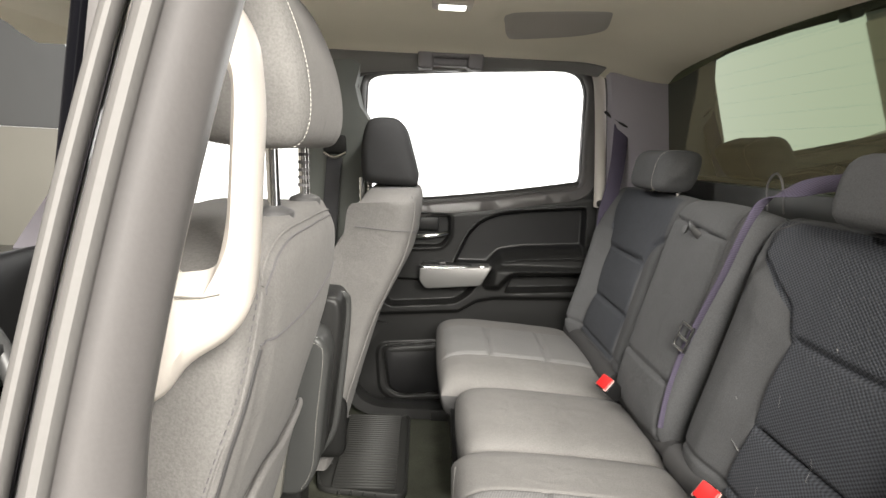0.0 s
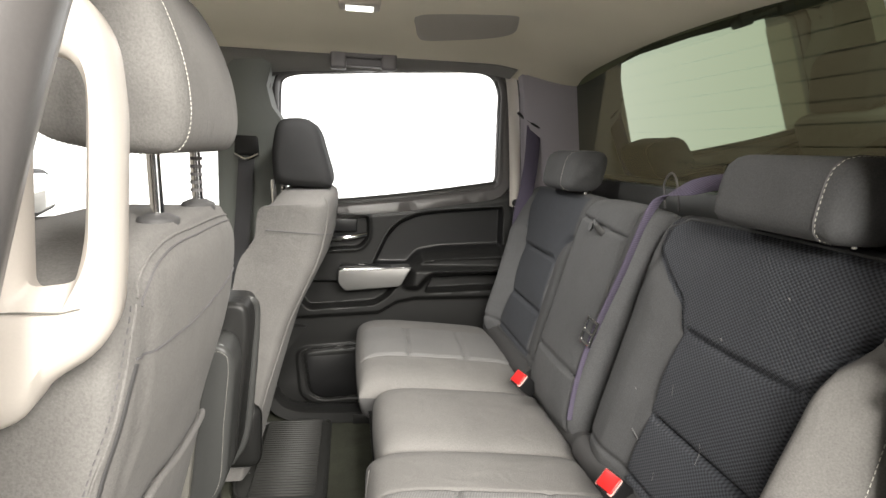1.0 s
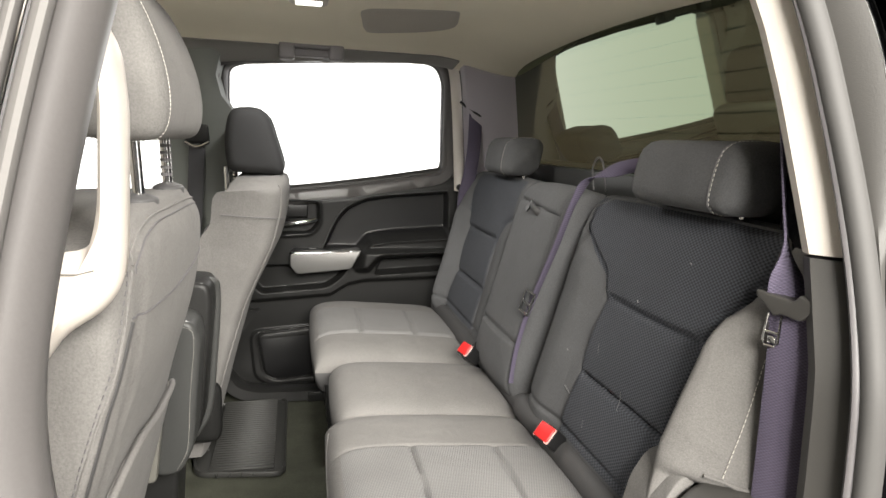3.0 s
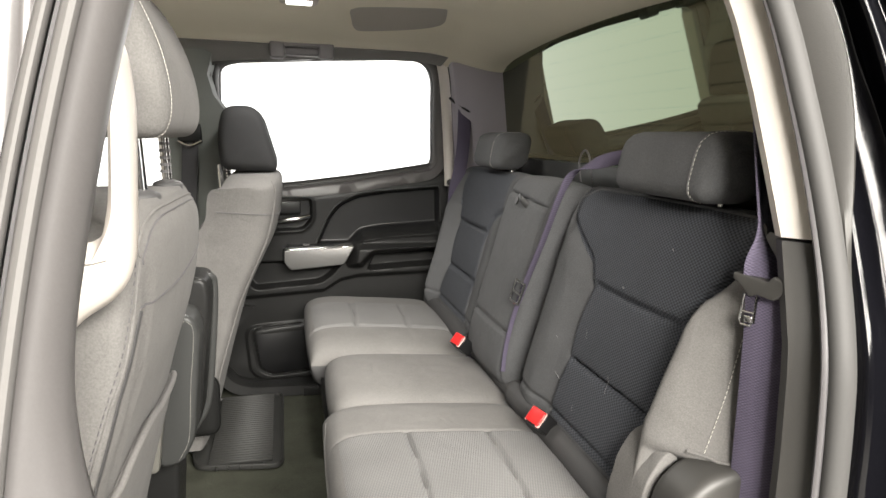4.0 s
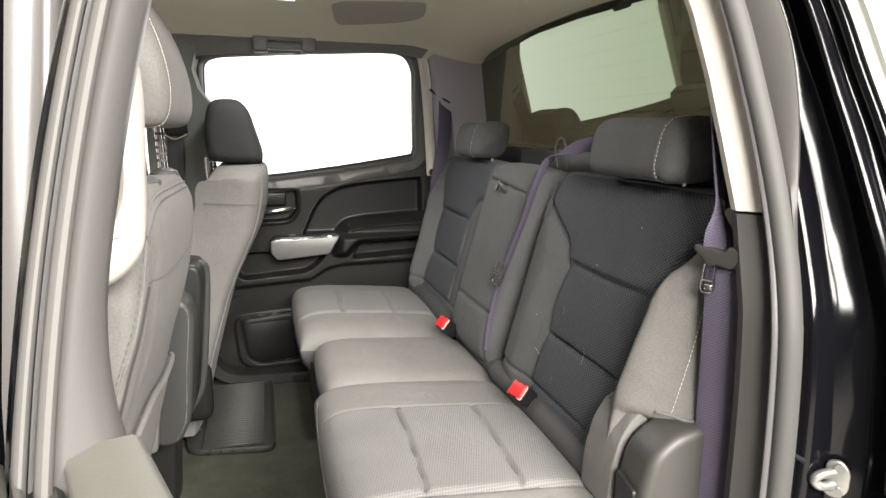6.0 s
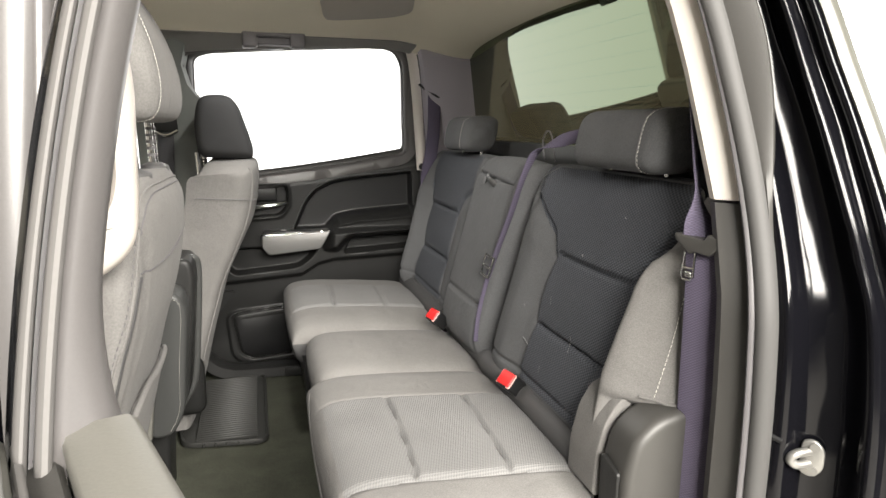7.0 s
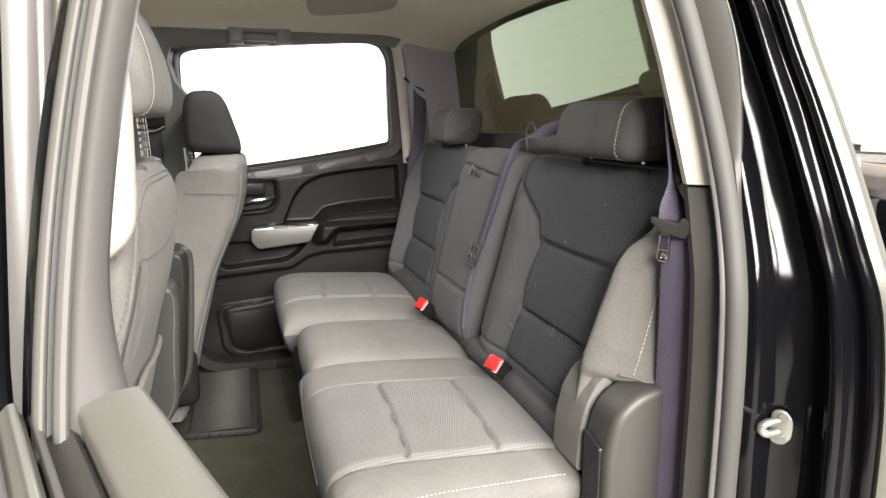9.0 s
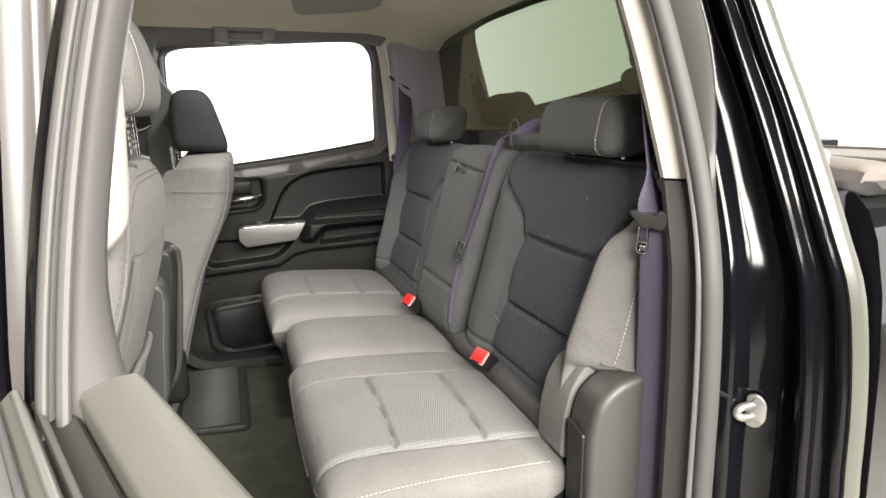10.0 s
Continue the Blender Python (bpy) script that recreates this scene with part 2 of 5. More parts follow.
def prism(outline, axis, lo, hi, r=0.003, seg=2):
    """An outline in the plane across 'axis' (x: (y, z), y: (x, z), z: (x, y)) pulled from lo to hi, its rims rounded."""
    def put(p, v):
        return {"x": (v, p[0], p[1]), "y": (p[0], v, p[1]), "z": (p[0], p[1], v)}[axis]
    bm = bmesh.new()
    f = bm.faces.new([bm.verts.new(put(p, lo)) for p in outline])
    g = bmesh.ops.extrude_face_region(bm, geom=[f])
    top = [v for v in g["geom"] if isinstance(v, bmesh.types.BMVert)]
    bmesh.ops.translate(bm, verts=top, vec=Vector(put((0, 0), hi - lo)))
    if r:
        rim = [e for e in bm.edges if abs(e.calc_face_angle(0)) > 0.9 and (all(v in top for v in e.verts) or not any(v in top for v in e.verts))]
        bmesh.ops.bevel(bm, geom=rim, offset=r, segments=seg, affect="EDGES", profile=0.5, clamp_overlap=True)
    return bm


def ring_band(inner, width, axis, lo, hi):
    """A closed band round an outline, from lo to hi along the axis."""
    k = len(inner)
    outer = []
    area = sum(inner[i - 1][0] * inner[i][1] - inner[i][0] * inner[i - 1][1] for i in range(k))
    sg = 1 if area > 0 else -1
    for i in range(k):
        a, c = Vector(inner[i - 1]), Vector(inner[(i + 1) % k])
        d = (c - a).normalized()
        outer.append((inner[i][0] + sg * d.y * width, inner[i][1] - sg * d.x * width))

    def put(p, v):
        return {"x": (v, p[0], p[1]), "y": (p[0], v, p[1]), "z": (p[0], p[1], v)}[axis]
    bm = bmesh.new()
    b = 0.2 * min(width, abs(hi - lo)) * (1 if hi > lo else -1)
    bw = abs(b)

    def mix(i, t):
        return tuple(x * (1 - t) + y * t for x, y in zip(inner[i], outer[i]))
    f = bw / width
    loops = [(0, lo), (0, hi - b), (f, hi), (1 - f, hi), (1, hi - b), (1, lo)]
    vs = [[bm.verts.new(put(mix(i, t), v)) for i in range(k)] for t, v in loops]
    for a in range(len(loops)):
        A, B = vs[a], vs[(a + 1) % len(loops)]
        for i in range(k):
            j = (i + 1) % k
            bm.faces.new((A[i], A[j], B[j], B[i]))
    return bm


def shell(base, normal, front, back, nu, nv, power=6, key=None):
    """A padded form: two sheets over (a, b) in -1..1 that meet at their rim. key(a, b, side) names the piece that a face goes to."""
    n = Vector(normal).normalized()
    aa = [math.sin(math.pi / 2 * (2 * i / nu - 1)) for i in range(nu + 1)]
    bb = [math.sin(math.pi / 2 * (2 * j / nv - 1)) for j in range(nv + 1)]

    def rim(a, b):
        return max(0.0, (1 - abs(a) ** power) * (1 - abs(b) ** power)) ** 0.42
    pts = {}
    for i, a in enumerate(aa):
        for j, b in enumerate(bb):
            p, e = Vector(base(a, b)), rim(a, b)
            pts[i, j, 0] = p + n * front(a, b, p) * e
            pts[i, j, 1] = p - n * back * e
    made = {}
    for i in range(nu):
        for j in range(nv):
            for s in (0, 1):
                k = key((aa[i] + aa[i + 1]) / 2, (bb[j] + bb[j + 1]) / 2, s) if key else "body"
                bm, vs = made.setdefault(k, (bmesh.new(), {}))
                q = []
                for (x, y) in ((i, j), (i + 1, j), (i + 1, j + 1), (i, j + 1)):
                    edge = x in (0, nu) or y in (0, nv)
                    kk = (x, y, 0 if edge else s)
                    if kk not in vs:
                        vs[kk] = bm.verts.new(pts[kk])
                    q.append(vs[kk])
                bm.faces.new(q if s == 0 else q[::-1])
    return {k: v[0] for k, v in made.items()}


def interp(x, xs, ys):
    return float(np.interp(x, xs, ys))


def step(d, w):
    t = min(1.0, max(0.0, d / w))
    return t * t * (3 - 2 * t)


def groove(d, w=0.005):
    return math.exp(-(d / w) ** 2)


def stitches(path, length=0.0045, gap=0.0028, r=0.00062):
    """A run of short thread stitches along a line, as one mesh."""
    p = [Vector(q) for q in path]
    bms, run = [], 0.0
    bm = bmesh.new()
    for a, b in zip(p, p[1:]):
        d = (b - a).length
        t = (b - a).normalized()
        while run < d:
            q = a + t * run
            s = t.cross(Vector((0.3, 0.5, 0.8))).normalized() * r
            u = t.cross(s).normalized() * r
            e = q + t * length
            vs = [bm.verts.new(v) for v in (q + s, q + u, q - s, q - u, e + s, e + u, e - s, e - u)]
            for i in range(4):
                j = (i + 1) % 4
                bm.faces.new((vs[i], vs[j], vs[4 + j], vs[4 + i]))
            bm.faces.new(vs[:4])
            bm.faces.new(vs[4:])
            run += length + gap
        run -= d
    return bm


def onto(ob, pts, lift=0.001, n=8):
    """A smooth line through rough places, laid onto an object's surface."""
    o = ORIGIN.get(ob.name, Vector())
    out = []
    for p in smooth_line(pts, n):
        hit, place, normal, _ = ob.closest_point_on_mesh(Vector(p) - o)
        out.append(place + o + normal * lift)
    return out


def poly_distance(px, pz, poly):
    """Signed distance of grid points to a 2D polygon, positive inside (numpy arrays)."""
    inside = np.zeros(px.shape, bool)
    best = np.full(px.shape, 1e9)
    k = len(poly)
    for i in range(k):
        (x0, z0), (x1, z1) = poly[i - 1], poly[i]
        dx, dz = x1 - x0, z1 - z0
        t = np.clip(((px - x0) * dx + (pz - z0) * dz) / (dx * dx + dz * dz + 1e-12), 0, 1)
        best = np.minimum(best, np.hypot(px - x0 - t * dx, pz - z0 - t * dz))
        if z0 != z1:
            inside ^= ((z0 > pz) != (z1 > pz)) & (px < x0 + (pz - z0) * dx / dz)
    return np.where(inside, best, -best)


def smoothstep(d, w):
    t = np.clip(d / w, 0, 1)
    return t * t * (3 - 2 * t)


def fillet_loft(prof, yc, half, r, n=7):
    """A bar along y with the side profile (x, z) and both ends rounded with radius r."""
    cx, cz = (sum(p[k] for p in prof) / len(prof) for k in (0, 1))
    hx, hz = (max(abs(p[k] - c) for p in prof) for k, c in ((0, cx), (1, cz)))
    rings = []

    def ring(y, inset):
        return [(cx + (x - cx) * (1 - inset / hx), y, cz + (z - cz) * (1 - inset / hz)) for x, z in prof]
    for k in range(n + 1):
        t = math.pi / 2 * k / n
        rings.append(ring(yc - half + r * (1 - math.cos(t)), r * (1 - math.sin(t))))
    for u in (-0.5, -0.25, 0, 0.25, 0.5):
        rings.append(ring(yc + u * 2 * (half - r) * 0.96, 0.0))
    for k in range(n, -1, -1):
        t = math.pi / 2 * k / n
        rings.append(ring(yc + half - r * (1 - math.cos(t)), r * (1 - math.sin(t))))
    f = 0.35
    for q, y in ((0, yc - half - 0.004), (-1, yc + half + 0.004)):
        rr = [(cx + (x - cx) * f, y, cz + (z - cz) * f) for x, z in prof]
        rings = [rr] + rings if q == 0 else rings + [rr]
    return loft(rings)


CY = 1.235                      # the cab's middle line


def mirror_y(y):
    return 2 * CY - y


# ---------------------------------------------------------------- studio
WALL_DARK = material("grey_studio_curtain", (0.10, 0.099, 0.097), 0.9, stain=0.1, stain_scale=1, grain=0.04, spec=0.2)
WALL_TAN = material("tan_wall_paint", (0.24, 0.225, 0.19), 0.8, stain=0.08, stain_scale=1, grain=0.04, spec=0.2)
solo("ground", rbox(-9, 9, -6, 9, -0.2, 0.0, 0), CONCRETE, "grey concrete floor of the photo studio", "floor", kind="structure")
# Out of view: added to keep world light off the near side.
solo("wall_near_blocker", rbox(-9, 9, -6.2, -6.0, 0, 5, 0), WALL_DARK, "unseen dark grey wall that blocks the white surround", "wall", kind="structure")
solo("wall_side", rbox(-4.7, -4.5, -6.0, 8.5, 1.58, 5, 0), WALL_DARK, "grey studio curtain ahead of the truck", "wall", kind="structure")
solo("wall_side_dado", rbox(-4.72, -4.48, -6.0, 8.5, 0, 1.578, 0), WALL_TAN, "tan lower wall ahead of the truck", "wall", kind="structure")
# Out of view: added to keep world light from coming in overhead.
solo("ceiling", rbox(-9, 9, -6.2, 9, 5, 5.2, 0), WALL_DARK, "unseen dark grey ceiling that blocks the white surround", "ceiling", kind="structure")

# ---------------------------------------------------------------- cab shell
# floor pan with carpet, heaped a little towards the seats
def sheet(fn, u0, u1, nu, v0, v1, nv, thick):
    """A surface fn(u, v) with a second skin 'thick' (a vector) behind it."""
    bm = bmesh.new()
    top = [[bm.verts.new(fn(u0 + (u1 - u0) * i / nu, v0 + (v1 - v0) * j / nv)) for j in range(nv + 1)] for i in range(nu + 1)]
    t = Vector(thick)
    low = [[bm.verts.new(v.co + t) for v in row] for row in top]
    for i in range(nu):
        for j in range(nv):
            bm.faces.new((top[i][j], top[i + 1][j], top[i + 1][j + 1], top[i][j + 1]))
            bm.faces.new((low[i][j], low[i][j + 1], low[i + 1][j + 1], low[i + 1][j]))
    for i in range(nu):
        bm.faces.new((top[i][0], low[i][0], low[i + 1][0], top[i + 1][0]))
        bm.faces.new((top[i][nv], top[i + 1][nv], low[i + 1][nv], low[i][nv]))
    for j in range(nv):
        bm.faces.new((top[0][j], top[0][j + 1], low[0][j + 1], low[0][j]))
        bm.faces.new((top[nu][j], low[nu][j], low[nu][j + 1], top[nu][j + 1]))
    return bm


def floor_z(x, y):
    wave = 0.004 * noise.noise(Vector((x * 6, y * 6, 0)))
    return 0.685 + wave + 0.03 * step(x - 0.3, 0.2)


solo("floor", sheet(lambda x, y: (x, y, floor_z(x, y)), -1.4, 0.95, 70, 0.36, 2.11, 60, (0, 0, -0.06)), CARPET,
     "dark olive-black carpet of the cab floor", "floor", kind="structure")


# headliner: flat in the middle, rolled down to the sides, with a shallow pocket over each rear door
def roof_z(x, y):
    s = abs(y - CY)
    z = 1.885 - 0.02 * (s / 0.5) ** 2 if s < 0.5 else 1.865
    z -= 0.045 * step(s - 0.48, 0.32)
    z -= 0.050 * step(x - 0.60, 0.30)
    # shallow recess over the rear passengers: rises gently, then drops to the side roll
    along = step(x - 0.30, 0.06) * (1 - step(x - 0.62, 0.10))
    if y > CY:
        z += along * 0.020 * step(s - 0.13, 0.22) * (1 - step(s - 0.36, 0.10))
    z -= 0.006 * step(s - 0.60, 0.05)
    return z


solo("headliner", sheet(lambda x, y: (x, y, roof_z(x, y)), -1.0, 0.905, 130, 0.50, 1.97, 110, (0, 0, 0.03)), HEADLINER,
     "warm grey felt headliner of the cab", "headliner", kind="structure")


def side_roll(x, v):
    """The headliner's rolled edge over the far door, down to the door seal."""
    top = interp(x, [-0.20, -0.03, 0.02, 0.30, 0.60, 0.70], [1.764, 1.784, 1.790, 1.808, 1.826, 1.826])
    y0 = 1.885
    z0 = roof_z(x, y0) - 0.002
    y = y0 + 0.105 * v
    return (x, y, min(z0 + (top - z0) * v * v * (3 - 2 * v), roof_z(x, min(y, 1.97)) - 0.003))


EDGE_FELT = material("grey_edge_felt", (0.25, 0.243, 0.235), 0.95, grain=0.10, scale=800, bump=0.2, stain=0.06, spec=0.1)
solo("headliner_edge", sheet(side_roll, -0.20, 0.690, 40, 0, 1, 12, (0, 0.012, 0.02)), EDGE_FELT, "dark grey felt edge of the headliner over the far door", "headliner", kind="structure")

# Darker felt tone carries the shade seen in the roof recess.
SHADE_FELT = material("headliner_shade_felt", (0.46, 0.435, 0.40), 0.95, grain=0.10, scale=800, bump=0.2, stain=0.06, spec=0.1)


def shade_patch_point(u, v):
    """A darker sheet drawn as shade on the headliner, its rim sunk into the felt."""
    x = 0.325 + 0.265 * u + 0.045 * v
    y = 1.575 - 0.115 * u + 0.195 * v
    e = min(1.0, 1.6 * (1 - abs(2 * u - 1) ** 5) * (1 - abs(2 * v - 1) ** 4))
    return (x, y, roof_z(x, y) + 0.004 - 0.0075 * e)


solo("headliner_shade_patch", sheet(shade_patch_point, 0, 1, 48, 0, 1, 32, (0, 0, 0.004)), SHADE_FELT, "darker felt patch for the shade on the headliner", "headliner", kind="structure")

# ---------------------------------------------------------------- far rear door, shut
BELT_X, BELT_Z = [-0.10, 0.153, 0.387, 0.60, 0.76], [1.366, 1.381, 1.409, 1.442, 1.470]
SWOOP = rounded([(0.262, 1.165), (0.315, 1.285), (0.355, 1.332), (0.42, 1.362), (0.52, 1.377), (0.715, 1.394), (0.72, 1.18), (0.50, 1.175), (0.43, 1.165)], 0.018)
LEDGE = rounded([(0.392, 1.185), (0.432, 1.229), (0.503, 1.241), (0.76, 1.258), (0.76, 1.165), (0.47, 1.150), (0.43, 1.105), (0.385, 1.11)], 0.012)
POCKET_MAP = rounded([(0.448, 1.086), (0.476, 1.153), (0.76, 1.172), (0.76, 1.105)], 0.02)
POCKET_LOW = rounded([(0.035, 1.130), (0.030, 1.07), (0.062, 1.026), (0.29, 1.044), (0.335, 1.075), (0.37, 1.120), (0.19, 1.105), (0.165, 1.13)], 0.02)
HANDLE_CUP = rounded([(0.08, 1.226), (0.235, 1.236), (0.266, 1.275), (0.262, 1.352), (0.08, 1.352)], 0.02)
SPEAKER = rounded([(0.045, 0.882), (0.30, 0.905), (0.30, 0.72), (0.11, 0.706), (0.07, 0.73)], 0.035)
SPEAKER_RIM = rounded([(0.018, 0.895), (0.34, 0.92), (0.34, 0.69), (0.10, 0.672), (0.035, 0.71)], 0.05)


def door_panel():
    nx, nz = 270, 250
    xs = np.linspace(-0.075, 0.755, nx + 1)
    v = np.linspace(0, 1, nz + 1)
    X, V = np.meshgrid(xs, v, indexing="ij")
    top = np.interp(X, BELT_X, BELT_Z) - 0.004
    Z = 0.64 + V * (top - 0.64)
    h = np.zeros_like(X)
    lip = np.interp(X, [-0.1, 0.04, 0.30, 0.36, 0.42, 0.8], [1.02, 1.010, 1.028, 1.065, 1.078, 1.09])
    h += 0.022 * smoothstep(Z - lip + 0.02, 0.02)
    h -= 0.012 * smoothstep(lip - 0.05 - Z, 0.2)
    h -= 0.018 * smoothstep(Z - top + 0.05, 0.05)
    sd = poly_distance(X, Z, SWOOP)
    h -= 0.034 * smoothstep(sd, 0.014) * smoothstep(Z - 1.172, 0.025)
    sd2 = poly_distance(X, Z, LEDGE)
    h += 0.070 * smoothstep(sd2 + 0.012, 0.040)
    h += 0.004 * np.exp(-((Z - np.interp(X, [0.4, 0.43, 0.5, 0.76], [1.17, 1.200, 1.214, 1.228])) / 0.004) ** 2) * (X > 0.41)
    h -= 0.050 * smoothstep(poly_distance(X, Z, POCKET_MAP), 0.014)
    h -= 0.040 * smoothstep(poly_distance(X, Z, POCKET_LOW), 0.014)
    h -= 0.030 * smoothstep(poly_distance(X, Z, HANDLE_CUP), 0.010)
    h += 0.004 * np.exp(-(poly_distance(X, Z, HANDLE_CUP) / 0.006) ** 2)
    h += 0.012 * smoothstep(poly_distance(X, Z, SPEAKER_RIM), 0.012)
    sp = poly_distance(X, Z, SPEAKER)
    h -= 0.008 * np.exp(-(sp / 0.004) ** 2)
    h += 0.003 * smoothstep(sp, 0.02)
    Y = 2.075 - h
    return X, Y, Z, sd


def field_mesh(X, Y, Z, pick):
    bm = bmesh.new()
    vs = {}
    nx, nz = X.shape
    for i in range(nx - 1):
        for j in range(nz - 1):
            if not pick[i, j]:
                continue
            q = []
            for k in ((i, j), (i + 1, j), (i + 1, j + 1), (i, j + 1)):
                if k not in vs:
                    vs[k] = bm.verts.new((X[k], Y[k], Z[k]))
                q.append(vs[k])
            bm.faces.new(q)
    return bm


far_door = thing("door_1", (0.33, 2.10, 0.64), "shut rear door with charcoal trim panel and silver pull", "car door", kind="structure")
X, Y, Z, SD = door_panel()
INSERT = (SD > 0.004) & (poly_distance(X, Z, LEDGE) < 0.006)
skin = field_mesh(X, Y, Z, ~INSERT)
part("trim_panel", join(skin, rbox(-0.075, 0.755, 2.125, 2.145, 0.64, 1.37, 0)), PLASTIC, far_door, "charcoal moulded plastic panel", smooth=60)
part("upper_insert", field_mesh(X, Y, Z, INSERT), PLASTIC_SOFT, far_door, "soft black sweeping insert", smooth=60)
bar = rounded([(0.163, 1.178), (0.163, 1.135), (0.185, 1.108), (0.365, 1.124), (0.402, 1.188)], 0.010)
part("pull_handle", prism(bar, "y", 1.992, 2.07, 0.008, 3), SATIN, far_door, "satin silver pull handle")
part("switch_bezel", rbox(0.172, 0.335, 1.996, 2.05, 1.178, 1.190, 0.004), PLASTIC_SOFT, far_door)
part("chrome_edge", tube(smooth_line([(0.160, 2.02, 1.181), (0.166, 1.994, 1.180), (0.20, 1.990, 1.181), (0.30, 1.990, 1.184), (0.398, 1.992, 1.189)]), 0.0026, 8), CHROME, far_door, "thin chrome edge along the pull")
part("window_switch", rbox(0.225, 0.25, 2.012, 2.032, 1.187, 1.196, 0.003), VINYL, far_door)
part("release_lever", sweep(smooth_line([(0.09, 2.060, 1.270), (0.15, 2.040, 1.274), (0.215, 2.040, 1.281), (0.252, 2.055, 1.286)]), circle(0.008, 10, 0.005), (0, 0.3, 1)), CHROME, far_door, "chrome release lever")
part("lever_pad", rbox(0.09, 0.222, 2.060, 2.098, 1.292, 1.338, 0.005, 3), PLASTIC_SOFT, far_door)
part("cup_rim", sweep(smooth_line([(p[0], 2.049, p[1]) for p in HANDLE_CUP + HANDLE_CUP[:1]], 1), circle(0.004, 6), (0, 1, 0)), PLASTIC, far_door)
part("insert_piping", tube(smooth_line([(0.268, 2.052, 1.180), (0.315, 2.051, 1.286), (0.355, 2.051, 1.334), (0.42, 2.051, 1.364), (0.52, 2.051, 1.379), (0.71, 2.052, 1.395)]), 0.0026, 8), GREY_VINYL, far_door, "raised edge of the insert")
part("speaker_grille", prism([(0.175 + (x - 0.175) * 0.92, 0.80 + (z - 0.80) * 0.90) for x, z in SPEAKER], "y", 2.066, 2.082, 0.003), PLASTIC_SOFT, far_door, "black speaker grille")
part("belt_strip", sweep(smooth_line([(x, 2.10, z + 0.002) for x, z in zip(BELT_X, BELT_Z)]), circle(0.020, 12, 0.016), (0, 1, 0)), NEAR_TRIM, far_door, "dark belt weatherstrip")
part("lock_knob", join(tube([(0.682, 2.065, 1.448), (0.682, 2.065, 1.462)], 0.006, 10), tube([(0.682, 2.065, 1.46), (0.690, 2.065, 1.470)], 0.005, 8)), SEAL_DARK, far_door)
OPENING = rounded([(-0.034, 1.366), (0.153, 1.381), (0.387, 1.409), (0.60, 1.442), (0.697, 1.460), (0.692, 1.60), (0.691, 1.772), (0.668, 1.822), (0.615, 1.836), (0.30, 1.816), (0.02, 1.795), (-0.032, 1.778), (-0.034, 1.70), (-0.034, 1.50)], 0.042, 6)
part("window_frame", ring_band(OPENING, 0.050, "y", 2.135, 2.055), DOOR_TRIM, far_door, "grey window frame")
part("glass_channel", ring_band([(x + 0.004 * (1 if x < 0.3 else -1), z) for x, z in OPENING], 0.012, "y", 2.125, 2.098), SEAL_DARK, far_door, "black glass run channel")
# body opening round the door: grey seal, then the quarter trim
seal_path = smooth_line([(-0.075, 2.035, 0.95), (-0.085, 2.035, 1.30), (-0.075, 2.02, 1.60), (-0.068, 2.01, 1.735), (-0.02, 2.00, 1.798), (0.30, 1.995, 1.832), (0.60, 1.995, 1.850), (0.712, 2.02, 1.828),
                         (0.734, 2.04, 1.740), (0.748, 2.045, 1.55), (0.760, 2.045, 1.40), (0.760, 2.035, 1.20), (0.760, 2.035, 0.95)])
solo("door_seal", sweep(seal_path, circle(0.013, 10, 0.017), (0, 1, 0)), SEAL, "grey rubber seal round the far door opening", "seal", kind="structure")


solo("quarter_edge_trim", sweep(smooth_line([(0.655, 1.995, 1.852), (0.692, 2.00, 1.826), (0.711, 2.00, 1.74), (0.728, 2.00, 1.55), (0.742, 2.02, 1.40)]), circle(0.018, 12, 0.018), (0, 1, 0)), GREY_TRIM, "pale trim edge beside the far rear window", "trim", kind="structure")


# ---------------------------------------------------------------- cab side and rear walls
def quarter_trim(side):
    """Trim of the rear quarter behind a rear door; side = +1 far, -1 near."""
    def yy(z, inset):
        return CY + side * (0.785 - inset - max(0, z - 1.3) * 0.20)
    zs = [0.70, 1.0, 1.30, 1.45, 1.55, 1.65, 1.75, 1.845]
    x_edge = [0.768, 0.768, 0.762, 0.758, 0.748, 0.735, 0.722, 0.70]
    rings = []
    for z, x in zip(zs, x_edge):
        rings.append([(x, yy(z, -0.03), z), (x + 0.004, yy(z, 0.004), z), (x + 0.02, yy(z, 0.012), z), (0.86, yy(z, 0.03), z), (0.955, yy(z, 0.05), z), (0.975, yy(z, 0.02), z), (0.975, yy(z, -0.05), z)])
    return rings


far_q = quarter_trim(1)
solo("wall_far_quarter", loft(far_q), PILLAR_TRIM, "purple-grey cloth-grained quarter trim behind the far door", "wall trim", kind="structure")
rear_low = rbox(0.945, 0.985, 0.40, 2.07, 0.60, 1.50, 0.01)
solo("wall_rear", rear_low, PILLAR_TRIM, "grey rear wall trim of the cab", "wall", kind="structure")
solo("rear_shelf_trim", join(rbox(0.895, 0.947, 0.62, 1.88, 1.455, 1.512, 0.008), rbox(0.86, 0.947, 0.62, 1.88, 1.40, 1.450, 0.01)), GREY_VINYL, "grey trim rail under the rear window", "trim", kind="structure")

# rear window: dark privacy glass with heating lines and a black border
GX0, GZ0, GX1, GZ1 = 0.933, 1.495, 0.870, 1.842


def on_glass(y, z, off=0.0):
    t = (z - GZ0) / (GZ1 - GZ0)
    return (GX0 + (GX1 - GX0) * t - off, y, z)


